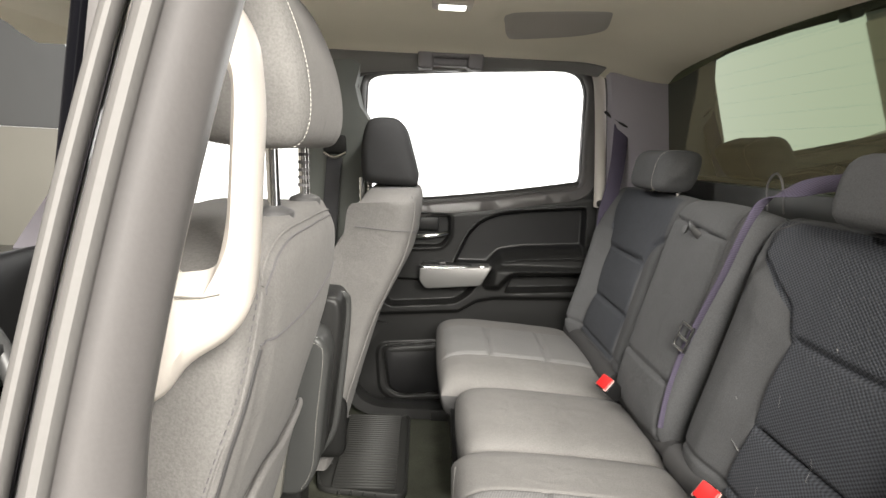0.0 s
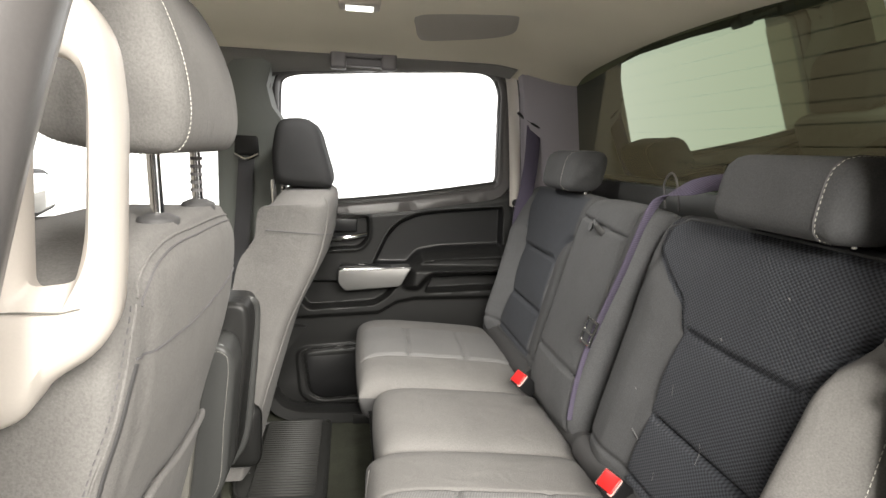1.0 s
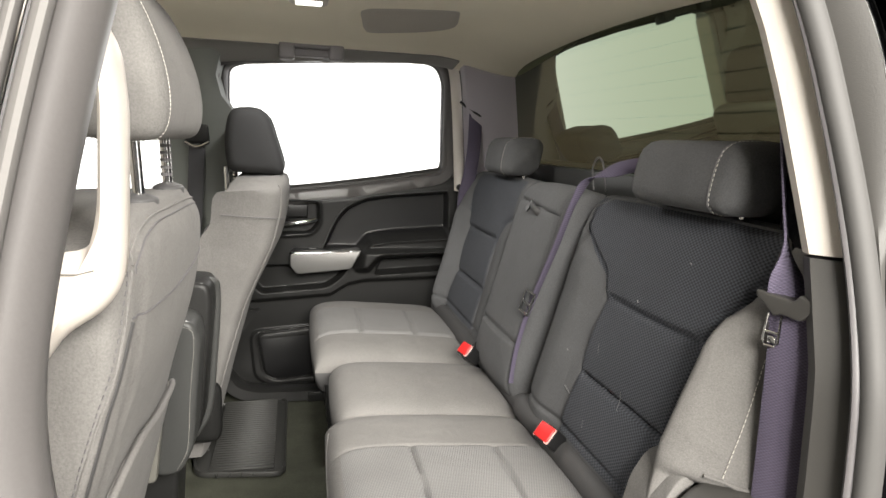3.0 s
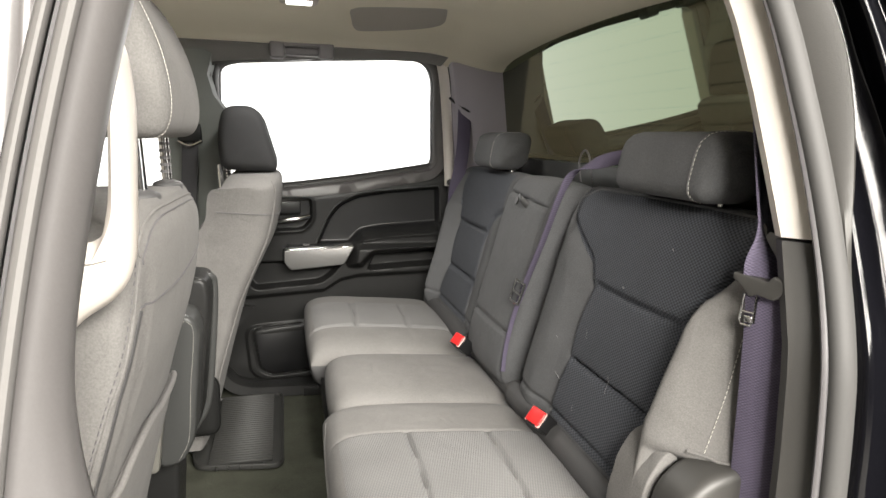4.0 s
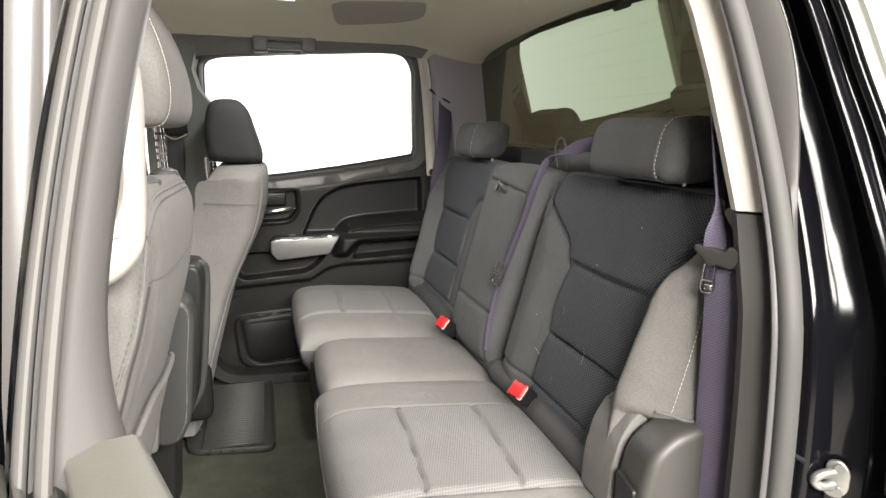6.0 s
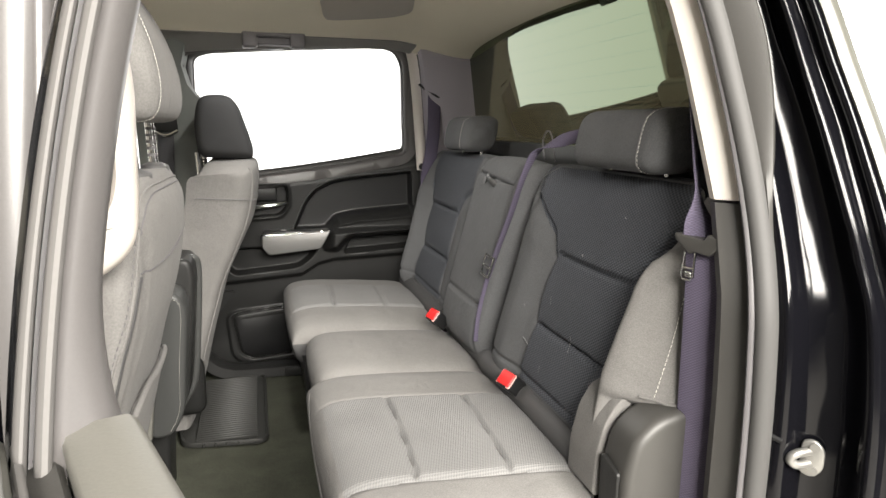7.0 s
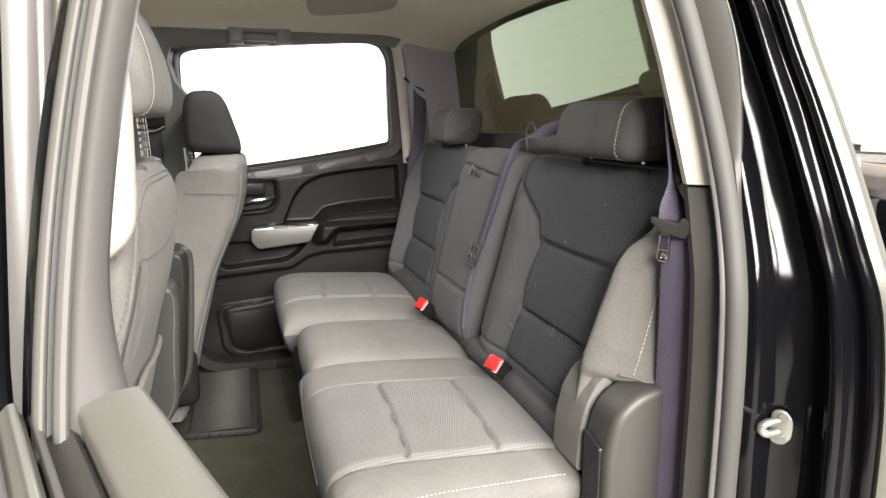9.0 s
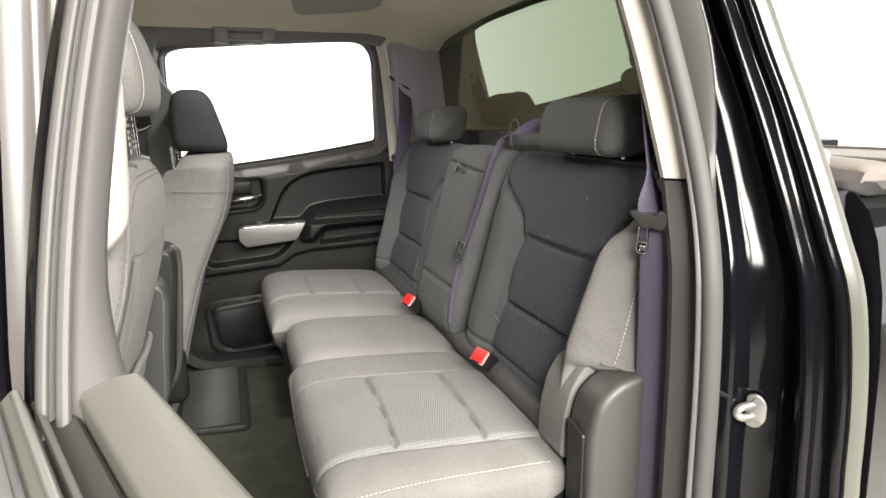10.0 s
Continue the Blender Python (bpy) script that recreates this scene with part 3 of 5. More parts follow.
rear_window = thing("window_1", (0.92, CY, 1.50), "dark tinted rear window with heating lines", "window", kind="structure")
Y0, Y1 = 0.50, 1.955
pane = bmesh.new()
pane.faces.new([pane.verts.new(on_glass(y, z)) for y, z in ((Y0, GZ0), (Y1, GZ0), (Y1, GZ1), (Y0, GZ1))])
pane_ob = part("pane", pane, GLASS, rear_window, "privacy glass", smooth=0)
lines = bmesh.new()
for k in range(9):
    z = 1.535 + 0.034 * k
    q = [on_glass(y, zz, -0.004) for y, zz in ((0.60, z - 0.0009), (1.90, z - 0.0009), (1.90, z + 0.0009), (0.56, z + 0.0009))]
    lines.faces.new([lines.verts.new(p) for p in q])
part("heating_line", lines, SEAL_DARK, rear_window, "fine brown heating lines", smooth=0)
border = sweep([on_glass(Y1, GZ0 - 0.02, 0.004), on_glass(Y1, GZ1 + 0.0, 0.004)], [(-0.012, -0.004), (0.012, -0.004), (0.012, 0.004), (-0.012, 0.004)], (0, 1, 0))
part("border", border, SEAL_DARK, rear_window, "black rubber border")
solo("wall_rear_header", join(rbox(0.90, 0.99, 0.40, 2.07, 1.845, 1.93, 0.01)), PILLAR_TRIM, "grey header over the rear window", "wall", kind="structure")
# roof skin above the headliner and cab walls hidden by trim
solo("roof", rbox(-1.15, 0.99, 0.36, 2.11, 1.935, 1.965, 0.012, 3), PAINT, "black painted roof of the truck", "roof", kind="structure")
solo("wall_far_sill", join(rbox(-1.35, 0.98, 2.03, 2.20, 0.45, 0.67, 0.02), rbox(0.765, 0.985, 2.075, 2.20, 0.60, 1.46, 0.02)), PAINT, "black far sill and quarter of the cab", "wall", kind="structure")

# far centre pillar with belt
pillar_far = [[(-0.20 + dx, 2.06, z), (-0.20 + dx, 1.985 - dy, z), (-0.18 + dx, 1.972 - dy, z), (-0.10 + w + dx, 1.970 - dy, z), (-0.075 + w + dx, 1.985 - dy, z), (-0.07 + w + dx, 2.05, z)]
              for z, dx, dy, w in ((0.66, 0.0, -0.02, 0.02), (1.0, 0.0, -0.02, 0.02), (1.30, 0.0, 0.0, 0.060), (1.60, 0.0, 0.02, 0.078), (1.625, 0.003, 0.022, 0.072), (1.68, 0.011, 0.03, 0.024), (1.74, 0.02, 0.032, 0.0), (1.86, 0.05, 0.050, 0.0))]
solo("pillar_far", loft(pillar_far), GREEN_TRIM, "grey trim of the far centre pillar", "pillar", kind="structure")
kick = sheet(lambda u, v: (-0.13 + 0.06 * u + 0.13 * v ** 2 * u, 2.045 - 0.10 * (1 - v) ** 2.2, 0.69 + 0.30 * v - 0.02 * u), 0, 1, 16, 0, 1, 16, (0, 0.03, 0))
solo("kick_trim", kick, PLASTIC, "charcoal sill trim curving up to the pillar foot", "trim", kind="structure")
sill_far = sweep(smooth_line([(-0.09, 1.98, 0.99), (-0.07, 1.975, 0.86), (-0.035, 1.97, 0.755), (0.03, 1.965, 0.712), (0.15, 1.96, 0.705), (0.50, 1.96, 0.705), (0.75, 1.96, 0.705)]), [(-0.05, -0.02), (0.02, -0.026), (0.045, -0.012), (0.045, 0.02), (-0.05, 0.02)], (0, -1, 0.15))
solo("sill_trim", sill_far, PLASTIC, "charcoal plastic scuff trim along the far sill", "trim", kind="structure")
vent = thing("floor_vent", (0.28, 1.93, 0.69), "black slatted vent panel at the foot of the far door", "vent", group="")
for k in range(4):
    part("slat", rbox(0.22, 0.38, 1.905 + 0.014 * k, 1.912 + 0.014 * k, 0.690, 0.722, 0.002), PLASTIC, vent)

belt_f = thing("seat_belt", (-0.11, 1.95, 1.52), "black front seat belt hanging from the far pillar", "seat belt")
part("webbing", strap(smooth_line([(-0.112, 1.945, 1.525), (-0.118, 1.935, 1.40), (-0.13, 1.93, 1.20), (-0.14, 1.93, 0.95)]), 0.047, 0.003, (1, 0, 0)), WEB_DARK, belt_f)
part("anchor_ring", sweep(smooth_line([(-0.145, 1.945, 1.535), (-0.112, 1.935, 1.522), (-0.078, 1.945, 1.537)]), circle(0.006, 8), (0, 0, 1)), CHROME, belt_f, "chrome-edged belt ring")
part("anchor_cover", rbox(-0.15, -0.075, 1.948, 1.975, 1.53, 1.595, 0.012, 3), PLASTIC, belt_f)
part("height_slider", rbox(-0.165, -0.06, 1.962, 1.980, 1.44, 1.62, 0.008), GREEN_TRIM, belt_f)

belt_r = thing("seat_belt", (0.77, 1.97, 1.66), "dark purple rear seat belt on the far quarter trim", "seat belt", group="rear seat belts")
part("webbing", strap(smooth_line([(0.768, 1.940, 1.662), (0.766, 1.938, 1.55), (0.758, 1.945, 1.46), (0.748, 1.965, 1.37), (0.745, 1.97, 1.20)]), 0.046, 0.003, (1, 0, -0.3)), WEB_PURPLE, belt_r)
part("slot_bezel", sweep(smooth_line([(0.722, 1.968, 1.700), (0.745, 1.945, 1.678), (0.775, 1.938, 1.660), (0.804, 1.945, 1.645)]), circle(0.005, 8, 0.008), (0, 0, 1)), PLASTIC_SOFT, belt_r)
part("bolt_cover", tube([(0.735, 1.985, 1.412), (0.735, 1.965, 1.412)], 0.012, 14), PLASTIC, belt_r)

# grab handle over the far door
grab = thing("grab_handle", (0.23, 1.90, 1.84), "grey plastic grab handle over the far door", "grab handle")
part("grip", rbox(0.136, 0.322, 1.872, 1.888, 1.826, 1.846, 0.007, 3), GRAB, grab)
for gx, gz in ((0.156, 1.819), (0.302, 1.822)):
    part("mount", rbox(gx - 0.023, gx + 0.023, 1.870, 1.93, gz - 0.026, gz + 0.028, 0.008, 3), GRAB, grab)
part("recess_panel", rbox(0.150, 0.312, 1.898, 1.945, 1.806, 1.868, 0.004), GRAB, grab)

dome = thing("dome_lamp", (0.21, 1.41, 1.875), "lit white dome lamp in the headliner", "lamp")
part("bezel", rbox(0.165, 0.255, 1.375, 1.445, 1.866, 1.886, 0.008, 3), GREY_TRIM, dome)
part("lens", rbox(0.180, 0.240, 1.387, 1.433, 1.8635, 1.872, 0.003), LENS, dome, "glowing lens")

# floor mat on the far side
mat = thing("floor_mat", (0.05, 1.68, 0.70), "black rubber floor mat with ribbed pad", "floor mat")
outline = rounded([(0.150, 1.440), (0.150, 1.925), (-0.16, 1.895), (-0.21, 1.60), (-0.09, 1.58), (-0.07, 1.470)], 0.03)
part("base", prism(outline, "z", 0.687, 0.697, 0.004), RUBBER_MAT, mat)
part("rim", ring_band([(x * 0.97 + 0.001, 1.68 + (y - 1.68) * 0.97) for x, y in outline], 0.008, "z", 0.690, 0.704), RUBBER_MAT, mat)
for k in range(32):
    y = 1.472 + 0.0138 * k
    part("rib", rbox(-0.040, 0.125, y, y + 0.0068, 0.694, 0.7065, 0.002, 1), RUBBER_MAT, mat)
for k in range(5):
    part("stud", rbox(-0.02 + 0.03 * k, -0.014 + 0.03 * k, 1.447, 1.462, 0.694, 0.702, 0.002, 1), RUBBER_MAT, mat)
for i in range(6):
    for j in range(9):
        s = 1 if (i + j) % 2 else -1
        part("tread", rbox(-0.016, 0.016, -0.004, 0.004, 0.694, 0.702, 0.002, 1, pose(-0.065 - 0.024 * i, 1.61 + 0.03 * j, 0, 0, 0, 45 * s)), RUBBER_MAT, mat)

# ---------------------------------------------------------------- rear bench
SN = Vector((-0.9654, 0, 0.2607))           # the backrest's outward normal


def back_x(z):
    return 0.738 + 0.27 * (z - 1.292)


INS_Z = [0.98, 1.043, 1.153, 1.292, 1.335, 1.365, 1.40, 1.49]
INS_OUT = [0.615, 0.624, 0.636, 0.618, 0.605, 0.575, 0.550, 0.545]       # near seat, door side
INS_IN = [0.925, 0.922, 0.917, 0.909, 0.935, 1.00, 1.06, 1.07]          # near seat, middle side


BOLSTER = []


def backrest(thing_ob, y_lo, y_hi, flip, h_out, h_in, nu, nv):
    """A rear backrest between two places across the cab; flip mirrors the near one's seams for the far one."""
    yc, w = (y_lo + y_hi) / 2, (y_hi - y_lo) / 2
    z_lo, z_hi = 0.985, 1.487
    zc, hz = (z_lo + z_hi) / 2, (z_hi - z_lo) / 2

    def base(a, b):
        z = zc + hz * b * math.sqrt(1 - 0.07 * a * a)
        so, si = interp(z, INS_Z, INS_OUT), interp(z, INS_Z, INS_IN)
        lo, hi = (mirror_y(y_hi), mirror_y(y_lo)) if flip else (y_lo, y_hi)
        aa = -a if flip else a
        if not flip:                # the bolster ends above the side cover
            lo += 0.085 * (1 - step(z - 1.128, 0.030))
        si = min(si, hi - 0.03)
        y = interp(aa, [-1, -0.5, 0.5, 1], [lo, so, si, hi])
        m = (lo + hi) / 2
        y = m + (y - m) * (1 - 0.05 * max(0, b) ** 4)
        return Vector((back_x(z), mirror_y(y) if flip else y, z)) - SN * 0.05

    def seams(p):
        y = mirror_y(p.y) if flip else p.y
        return y, interp(p.z, INS_Z, INS_OUT), interp(p.z, INS_Z, INS_IN)

    def front(a, b, p):
        y, yo, yi = seams(p)
        h = 0.05
        do, di = yo - y, y - yi
        low = 1 - step(p.z - 1.30, 0.10)
        h += h_out * step(do, 0.045) * (0.25 + 0.75 * low) - 0.075 * step(do - 0.035, 0.13) * low
        h += h_in * step(di, 0.09) * (0.15 + 0.85 * low)
        h -= 0.006 * groove(do, 0.0045) + 0.003 * groove(di, 0.0045)
        if do < 0.0 and di < 0.0:
            inset = min(1.0, min(-do, -di) / 0.02)
            h -= 0.011 * inset * (groove(p.z - 1.287 - 0.012 * (y - 0.76) ** 2 * 10, 0.0045) + groove(p.z - 1.141, 0.0045))
            h += 0.006 * (abs(math.sin(math.pi * (p.z - 1.141) / 0.146)) if p.z < 1.287 else 1)
        h -= 0.006 * groove(p.z - 1.035, 0.005)
        h += 0.0012 * noise.noise(Vector((p.y * 14, p.z * 14, 3)))
        return h

    def key(a, b, s):
        p = base(a, b)
        y, yo, yi = seams(p)
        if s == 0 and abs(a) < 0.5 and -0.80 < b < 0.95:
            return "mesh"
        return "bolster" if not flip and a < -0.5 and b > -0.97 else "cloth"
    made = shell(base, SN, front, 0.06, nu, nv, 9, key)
    # The bolster takes the lighter cloth because it faces the lamps.
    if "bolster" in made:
        BOLSTER.append(part("bolster", made["bolster"], CLOTH, thing_ob, "charcoal cloth side bolster in the lit tone", smooth=80))
    thing_ob_back = part("backrest", made["cloth"], BACK_CLOTH_SHADED, thing_ob, "charcoal cloth backrest with bolsters", smooth=80)
    return thing_ob_back, part("insert", made["mesh"], MESH_BACK_SHADED, thing_ob, "black mesh cloth insert", smooth=80)


def on_back(y, z, off):
    p = Vector((back_x(z), y, z)) + SN * off
    return p


def head_rest(thing_ob, y0, y1, name="headrest"):
    """Padded head restraint with a wrapped front and stitched end caps."""
    yc, w = (y0 + y1) / 2, (y1 - y0) / 2
    prof = []
    n = 28
    for k in range(n):
        t = 2 * math.pi * k / n
        c, s = math.cos(t), math.sin(t)
        r = (abs(c) ** 3.8 + abs(s) ** 3.8) ** (-1 / 3.8)
        x, z = r * c * 0.054, r * s * 0.053
        prof.append((0.803 + x + 0.20 * z, 1.534 + z))
    cx, cz = 0.803, 1.534
    hr = part(name, fillet_loft(prof, yc, w, 0.032), BACK_CLOTH_SHADED, thing_ob, "charcoal cloth head restraint", smooth=70)
    for u in (-1,):
        ring = [Vector((cx + (x - cx) * 1.004, yc + u * (w - 0.045), cz + (z - cz) * 1.004)) for x, z in prof + prof[:1]]
        part("stitching", stitches(ring, 0.004, 0.003, 0.00055), THREAD, hr, "pale stitching")
        part("seam", tube([p + Vector((0, -u * 0.003, 0)) for p in ring], 0.0014, 5), THREAD_DARK, hr)
    for yy in (yc - 0.085, yc + 0.085):
        part("post", tube([(0.812, yy, 1.455), (0.812, yy, 1.50)], 0.006, 12), CHROME, thing_ob, "chrome post")
        part("post_collar", tube([(0.812, yy, 1.480), (0.812, yy, 1.492)], 0.013, 14), PLASTIC, thing_ob)


near_seat = thing("bench_seat", (0.6, 0.80, 0.75), "charcoal rear seat with black mesh insert beside the open door", "car seat", group="rear bench seats")
near_back, near_seat_insert = backrest(near_seat, 0.475, 1.105, False, 0.042, 0.022, 180, 180)
head_rest(near_seat, 0.612, 0.890)
far_seat = thing("bench_seat", (0.6, 1.73, 0.75), "charcoal rear seat with black mesh insert by the shut door", "car seat", group="rear bench seats")
backrest(far_seat, 1.455, 2.005, True, 0.050, 0.018, 114, 126)
head_rest(far_seat, 1.535, 1.765)
part("top_piping", tube(onto(near_back, [(back_x(1.474) - 0.05, y, 1.474 - 0.03 * max(0, (0.60 - y) / 0.05) ** 2 * (y < 0.60)) for y in np.linspace(0.555, 1.05, 12)], 0.0015), 0.0026, 6), BACK_CLOTH_SHADED, near_seat)
part("bolster_stitching", stitches(onto(BOLSTER[0], [(0.735, 0.490, 1.368), (0.725, 0.494, 1.32), (0.715, 0.502, 1.24), (0.700, 0.510, 1.165)]), 0.0045, 0.0028, 0.0006), THREAD, near_seat, "pale stitching on the bolster")
flap_side = rounded([(0.636, 0.985), (0.639, 1.05), (0.652, 1.105), (0.674, 1.140), (0.702, 1.150), (0.692, 1.11), (0.672, 1.05), (0.660, 0.985)], 0.012, 5)
part("bolster_end", prism(flap_side, "y", 0.556, 0.640, 0.016, 5), CLOTH, near_seat, "cloth end of the bolster")
part("bolster_end_stitching", stitches(smooth_line([(0.641, 0.566, 0.99), (0.644, 0.564, 1.05), (0.657, 0.562, 1.105), (0.676, 0.560, 1.136)], 8)), THREAD, near_seat)


for y, z, y2, z2 in ((0.872, 1.232, 0.866, 1.212), (0.770, 1.178, 0.764, 1.158), (0.842, 1.10, 0.840, 1.085)):
    zig = [(back_x(z) - 0.05, y + (y2 - y) * k / 8 + 0.0012 * (-1) ** k, z + (z2 - z) * k / 8) for k in range(9)]
    part("pulled_thread", tube(onto(near_seat_insert, zig, 0.0004, 2), 0.00035, 5), LINT, near_seat, "pulled pale thread")
for y, z in ((0.945, 1.190), (0.925, 1.125), (0.700, 1.415), (0.80, 1.33)):
    c = onto(near_back if y > 0.92 else near_seat_insert, [(back_x(z) - 0.06, y, z), (back_x(z) - 0.06, y + 0.004, z + 0.003)], 0.0004, 1)
    part("lint", tube(c, 0.0011, 6), LINT, near_seat, "fleck of lint")


# middle backrest: folds down as an armrest, stands proud
def middle_back():
    y0, y1 = 1.124, 1.444
    yc, w, zc, hz = (y0 + y1) / 2, (y1 - y0) / 2, 1.235, 0.252

    def base(a, b):
        z = zc + hz * b * math.sqrt(1 - 0.06 * a * a)
        return Vector((back_x(z), yc + w * a * math.sqrt(1 - 0.05 * b * b), z)) - SN * 0.05

    def front(a, b, p):
        h = 0.084 + 0.004 * math.cos(a * 2)
        h -= 0.010 * groove(p.z - 1.405 - 0.012 * a, 0.004) * step(0.82 - abs(a), 0.03)
        h -= 0.010 * groove(p.z - 1.105, 0.004) * step(0.82 - abs(a), 0.03)
        h -= 0.007 * groove((abs(a) - 0.80) * w, 0.0035)
        return h + 0.001 * noise.noise(Vector((p.y * 14, p.z * 14, 7)))
    return shell(base, SN, front, 0.05, 90, 120, 9)["body"]


mid_seat = thing("bench_seat", (0.6, 1.285, 0.75), "charcoal middle seat with fold-down backrest", "car seat", group="rear bench seats")
part("backrest", middle_back(), BACK_CLOTH_SHADED, mid_seat, "padded fold-down backrest", smooth=80)
part("pull_strap", join(sweep(smooth_line([on_back(1.315, 1.412, 0.032), on_back(1.29, 1.420, 0.044), on_back(1.262, 1.412, 0.050), on_back(1.245, 1.402, 0.036)]), circle(0.008, 8, 0.004), (0, 0, 1)),
                        tube([on_back(1.318, 1.408, 0.024), on_back(1.318, 1.408, 0.040)], 0.010, 12)), VINYL, mid_seat, "black pull strap")


def cushion(thing_ob, y0, y1, x0, x1, top, crown, seams_x, ins, nu, nv, front_drop=0.17):
    """A seat cushion: crowned top, rolled front edge, two cross seams and a mesh insert between ins[0] and ins[1]."""
    xc, wx, yc, wy = (x0 + x1) / 2, (x1 - x0) / 2, (y0 + y1) / 2, (y1 - y0) / 2

    def base(a, b):
        return Vector((xc + wx * a * math.sqrt(1 - 0.06 * b * b), yc + wy * b * math.sqrt(1 - 0.07 * a * a), top - 0.05))

    def front(a, b, p):
        h = 0.05 + crown * (1 - b * b) - 0.018 * a - 0.012 * max(0, -a) ** 3
        if ins:
            inside = min(p.y - ins[0], ins[1] - p.y)
            f = step(inside, 0.012)
            for sx in seams_x:
                h -= 0.009 * f * groove(p.x - sx - 0.012 * math.sin((p.y - ins[0]) * 5), 0.0045)
            h -= 0.004 * groove(inside, 0.004)
            h += 0.004 * f
        return h + 0.0012 * noise.noise(Vector((p.x * 13, p.y * 13, 11)))

    def key(a, b, s):
        p = base(a, b)
        # Lower faces get the dark valance material as shade below the edge.
        if s == 1 and b > (-0.93 if y0 < 1 else -2):
            return "border"
        return "mesh" if ins and s == 0 and ins[0] < p.y < ins[1] and a > -0.90 else "cloth"
    made = shell(base, (0, 0, 1), front, 0.09, nu, nv, 9, key)
    pad_body = part("cushion", made["cloth"], CLOTH, thing_ob, "charcoal cloth seat cushion", smooth=80)
    part("cushion_shade", made["border"], VALANCE, thing_ob, "lower cushion cloth darkened as shade under the front edge", smooth=80)
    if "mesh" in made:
        part("cushion_insert", made["mesh"], MESH_SEAT_LIT, thing_ob, "mesh cloth seat insert", smooth=80)
    part("seat_base", prism(rounded([(x0 + 0.05, 0.72), (x0 + 0.035, 0.90), (x0 + 0.02, top - 0.05), (x1, top - 0.05), (x1, 0.72)], 0.02), "y", y0 + 0.012, y1 - 0.012, 0.006), PLASTIC_SOFT, thing_ob, "black base under the cushion")
    return pad_body


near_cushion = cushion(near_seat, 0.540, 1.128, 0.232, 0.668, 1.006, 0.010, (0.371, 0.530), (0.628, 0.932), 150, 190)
cushion(mid_seat, 1.122, 1.462, 0.258, 0.685, 0.992, 0.010, (), None, 80, 70)
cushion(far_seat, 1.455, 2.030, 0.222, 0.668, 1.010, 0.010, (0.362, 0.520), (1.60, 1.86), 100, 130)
edge = onto(near_cushion, [(0.236, 0.640, 0.965), (0.246, 0.590, 0.975), (0.270, 0.562, 0.985), (0.34, 0.556, 0.992), (0.42, 0.555, 0.995), (0.52, 0.556, 0.992), (0.62, 0.560, 0.985)], 0.0008, 12)
part("edge_stitching", stitches(edge, 0.0042, 0.0028, 0.0005), THREAD, near_seat, "pale stitching along the cushion edge")
part("front_piping", tube(smooth_line([(0.243, 1.06, 0.988), (0.236, 0.98, 0.975), (0.233, 0.85, 0.962), (0.233, 0.70, 0.955)]), 0.0025, 6), CLOTH, near_seat)
part("front_piping", tube(smooth_line([(0.245, 1.50, 0.995), (0.232, 1.56, 0.975), (0.228, 1.70, 0.965), (0.228, 1.90, 0.960)]), 0.0025, 6), CLOTH, far_seat)
# roll between cushions and backrests
part("valance", tube([(0.672, y, 1.000) for y in np.linspace(0.60, 1.10, 8)], 0.030, 16), VALANCE, near_seat, "smooth dark valance below the backrest")
part("valance", tube([(0.680, y, 0.995) for y in np.linspace(1.12, 1.46, 6)], 0.026, 16), VALANCE, mid_seat)
part("valance", tube([(0.672, y, 1.000) for y in np.linspace(1.47, 1.96, 8)], 0.030, 16), VALANCE, far_seat)


def buckle(at, face):
    """A belt buckle whose button looks along 'face'."""
    b = thing("seat_belt_buckle", at, "black seat belt buckle with red release button", "buckle", group="rear seat belt buckles")
    n = Vector(face).normalized()
    w = Vector((0.12, -1, 0.10))
    w = (w - n * w.dot(n)).normalized()
    m = axes(at, w, n.cross(w), n)
    part("housing", rbox(-0.021, 0.021, -0.018, 0.018, -0.050, 0.000, 0.005, 3, m), PLASTIC_SOFT, b)
    part("button_rim", rbox(-0.0195, 0.0195, -0.0165, 0.0165, -0.004, 0.0035, 0.003, 2, m), PINK, b, "pale rim of the button")
    part("button", rbox(-0.0175, 0.0190, -0.0145, 0.0160, -0.003, 0.0052, 0.003, 3, m), RED, b, "red release button")
    part("slot", rbox(-0.013, 0.012, -0.0172, -0.0138, -0.004, 0.0046, 0.0008, 1, m), PLASTIC_SOFT, b)
    return b


buckle((0.627, 0.891, 1.047), (-0.70, -0.30, 0.65))
buckle((0.602, 1.362, 1.047), (-0.70, -0.30, 0.65))

# belt of the middle seat: from behind the near head restraint over the backrest
belt_m = thing("seat_belt", (0.70, 1.15, 1.22), "purple-grey middle seat belt with loose tongue", "seat belt", group="rear seat belts")
mb = smooth_line([(0.895, 0.93, 1.545), (0.845, 1.00, 1.540), (0.800, 1.040, 1.524), (0.762, 1.072, 1.500), (0.735, 1.074, 1.452), (0.713, 1.090, 1.365), (0.694, 1.120, 1.275), (0.683, 1.150, 1.200), (0.662, 1.150, 1.110), (0.652, 1.145, 1.040)], 8)


def folded(t):
    """The webbing's cross-section: full at the top, folded lengthwise further down."""
    w, h = 0.014 - 0.0055 * step(t - 0.30, 0.15), 0.0015 + 0.0015 * step(t - 0.30, 0.15)
    return [(-w, -h * 0.4), (-w + h, -h), (w - h, -h), (w, -h * 0.4), (w, h * 0.4), (w - h, h), (-w + h, h), (-w, h * 0.4)]


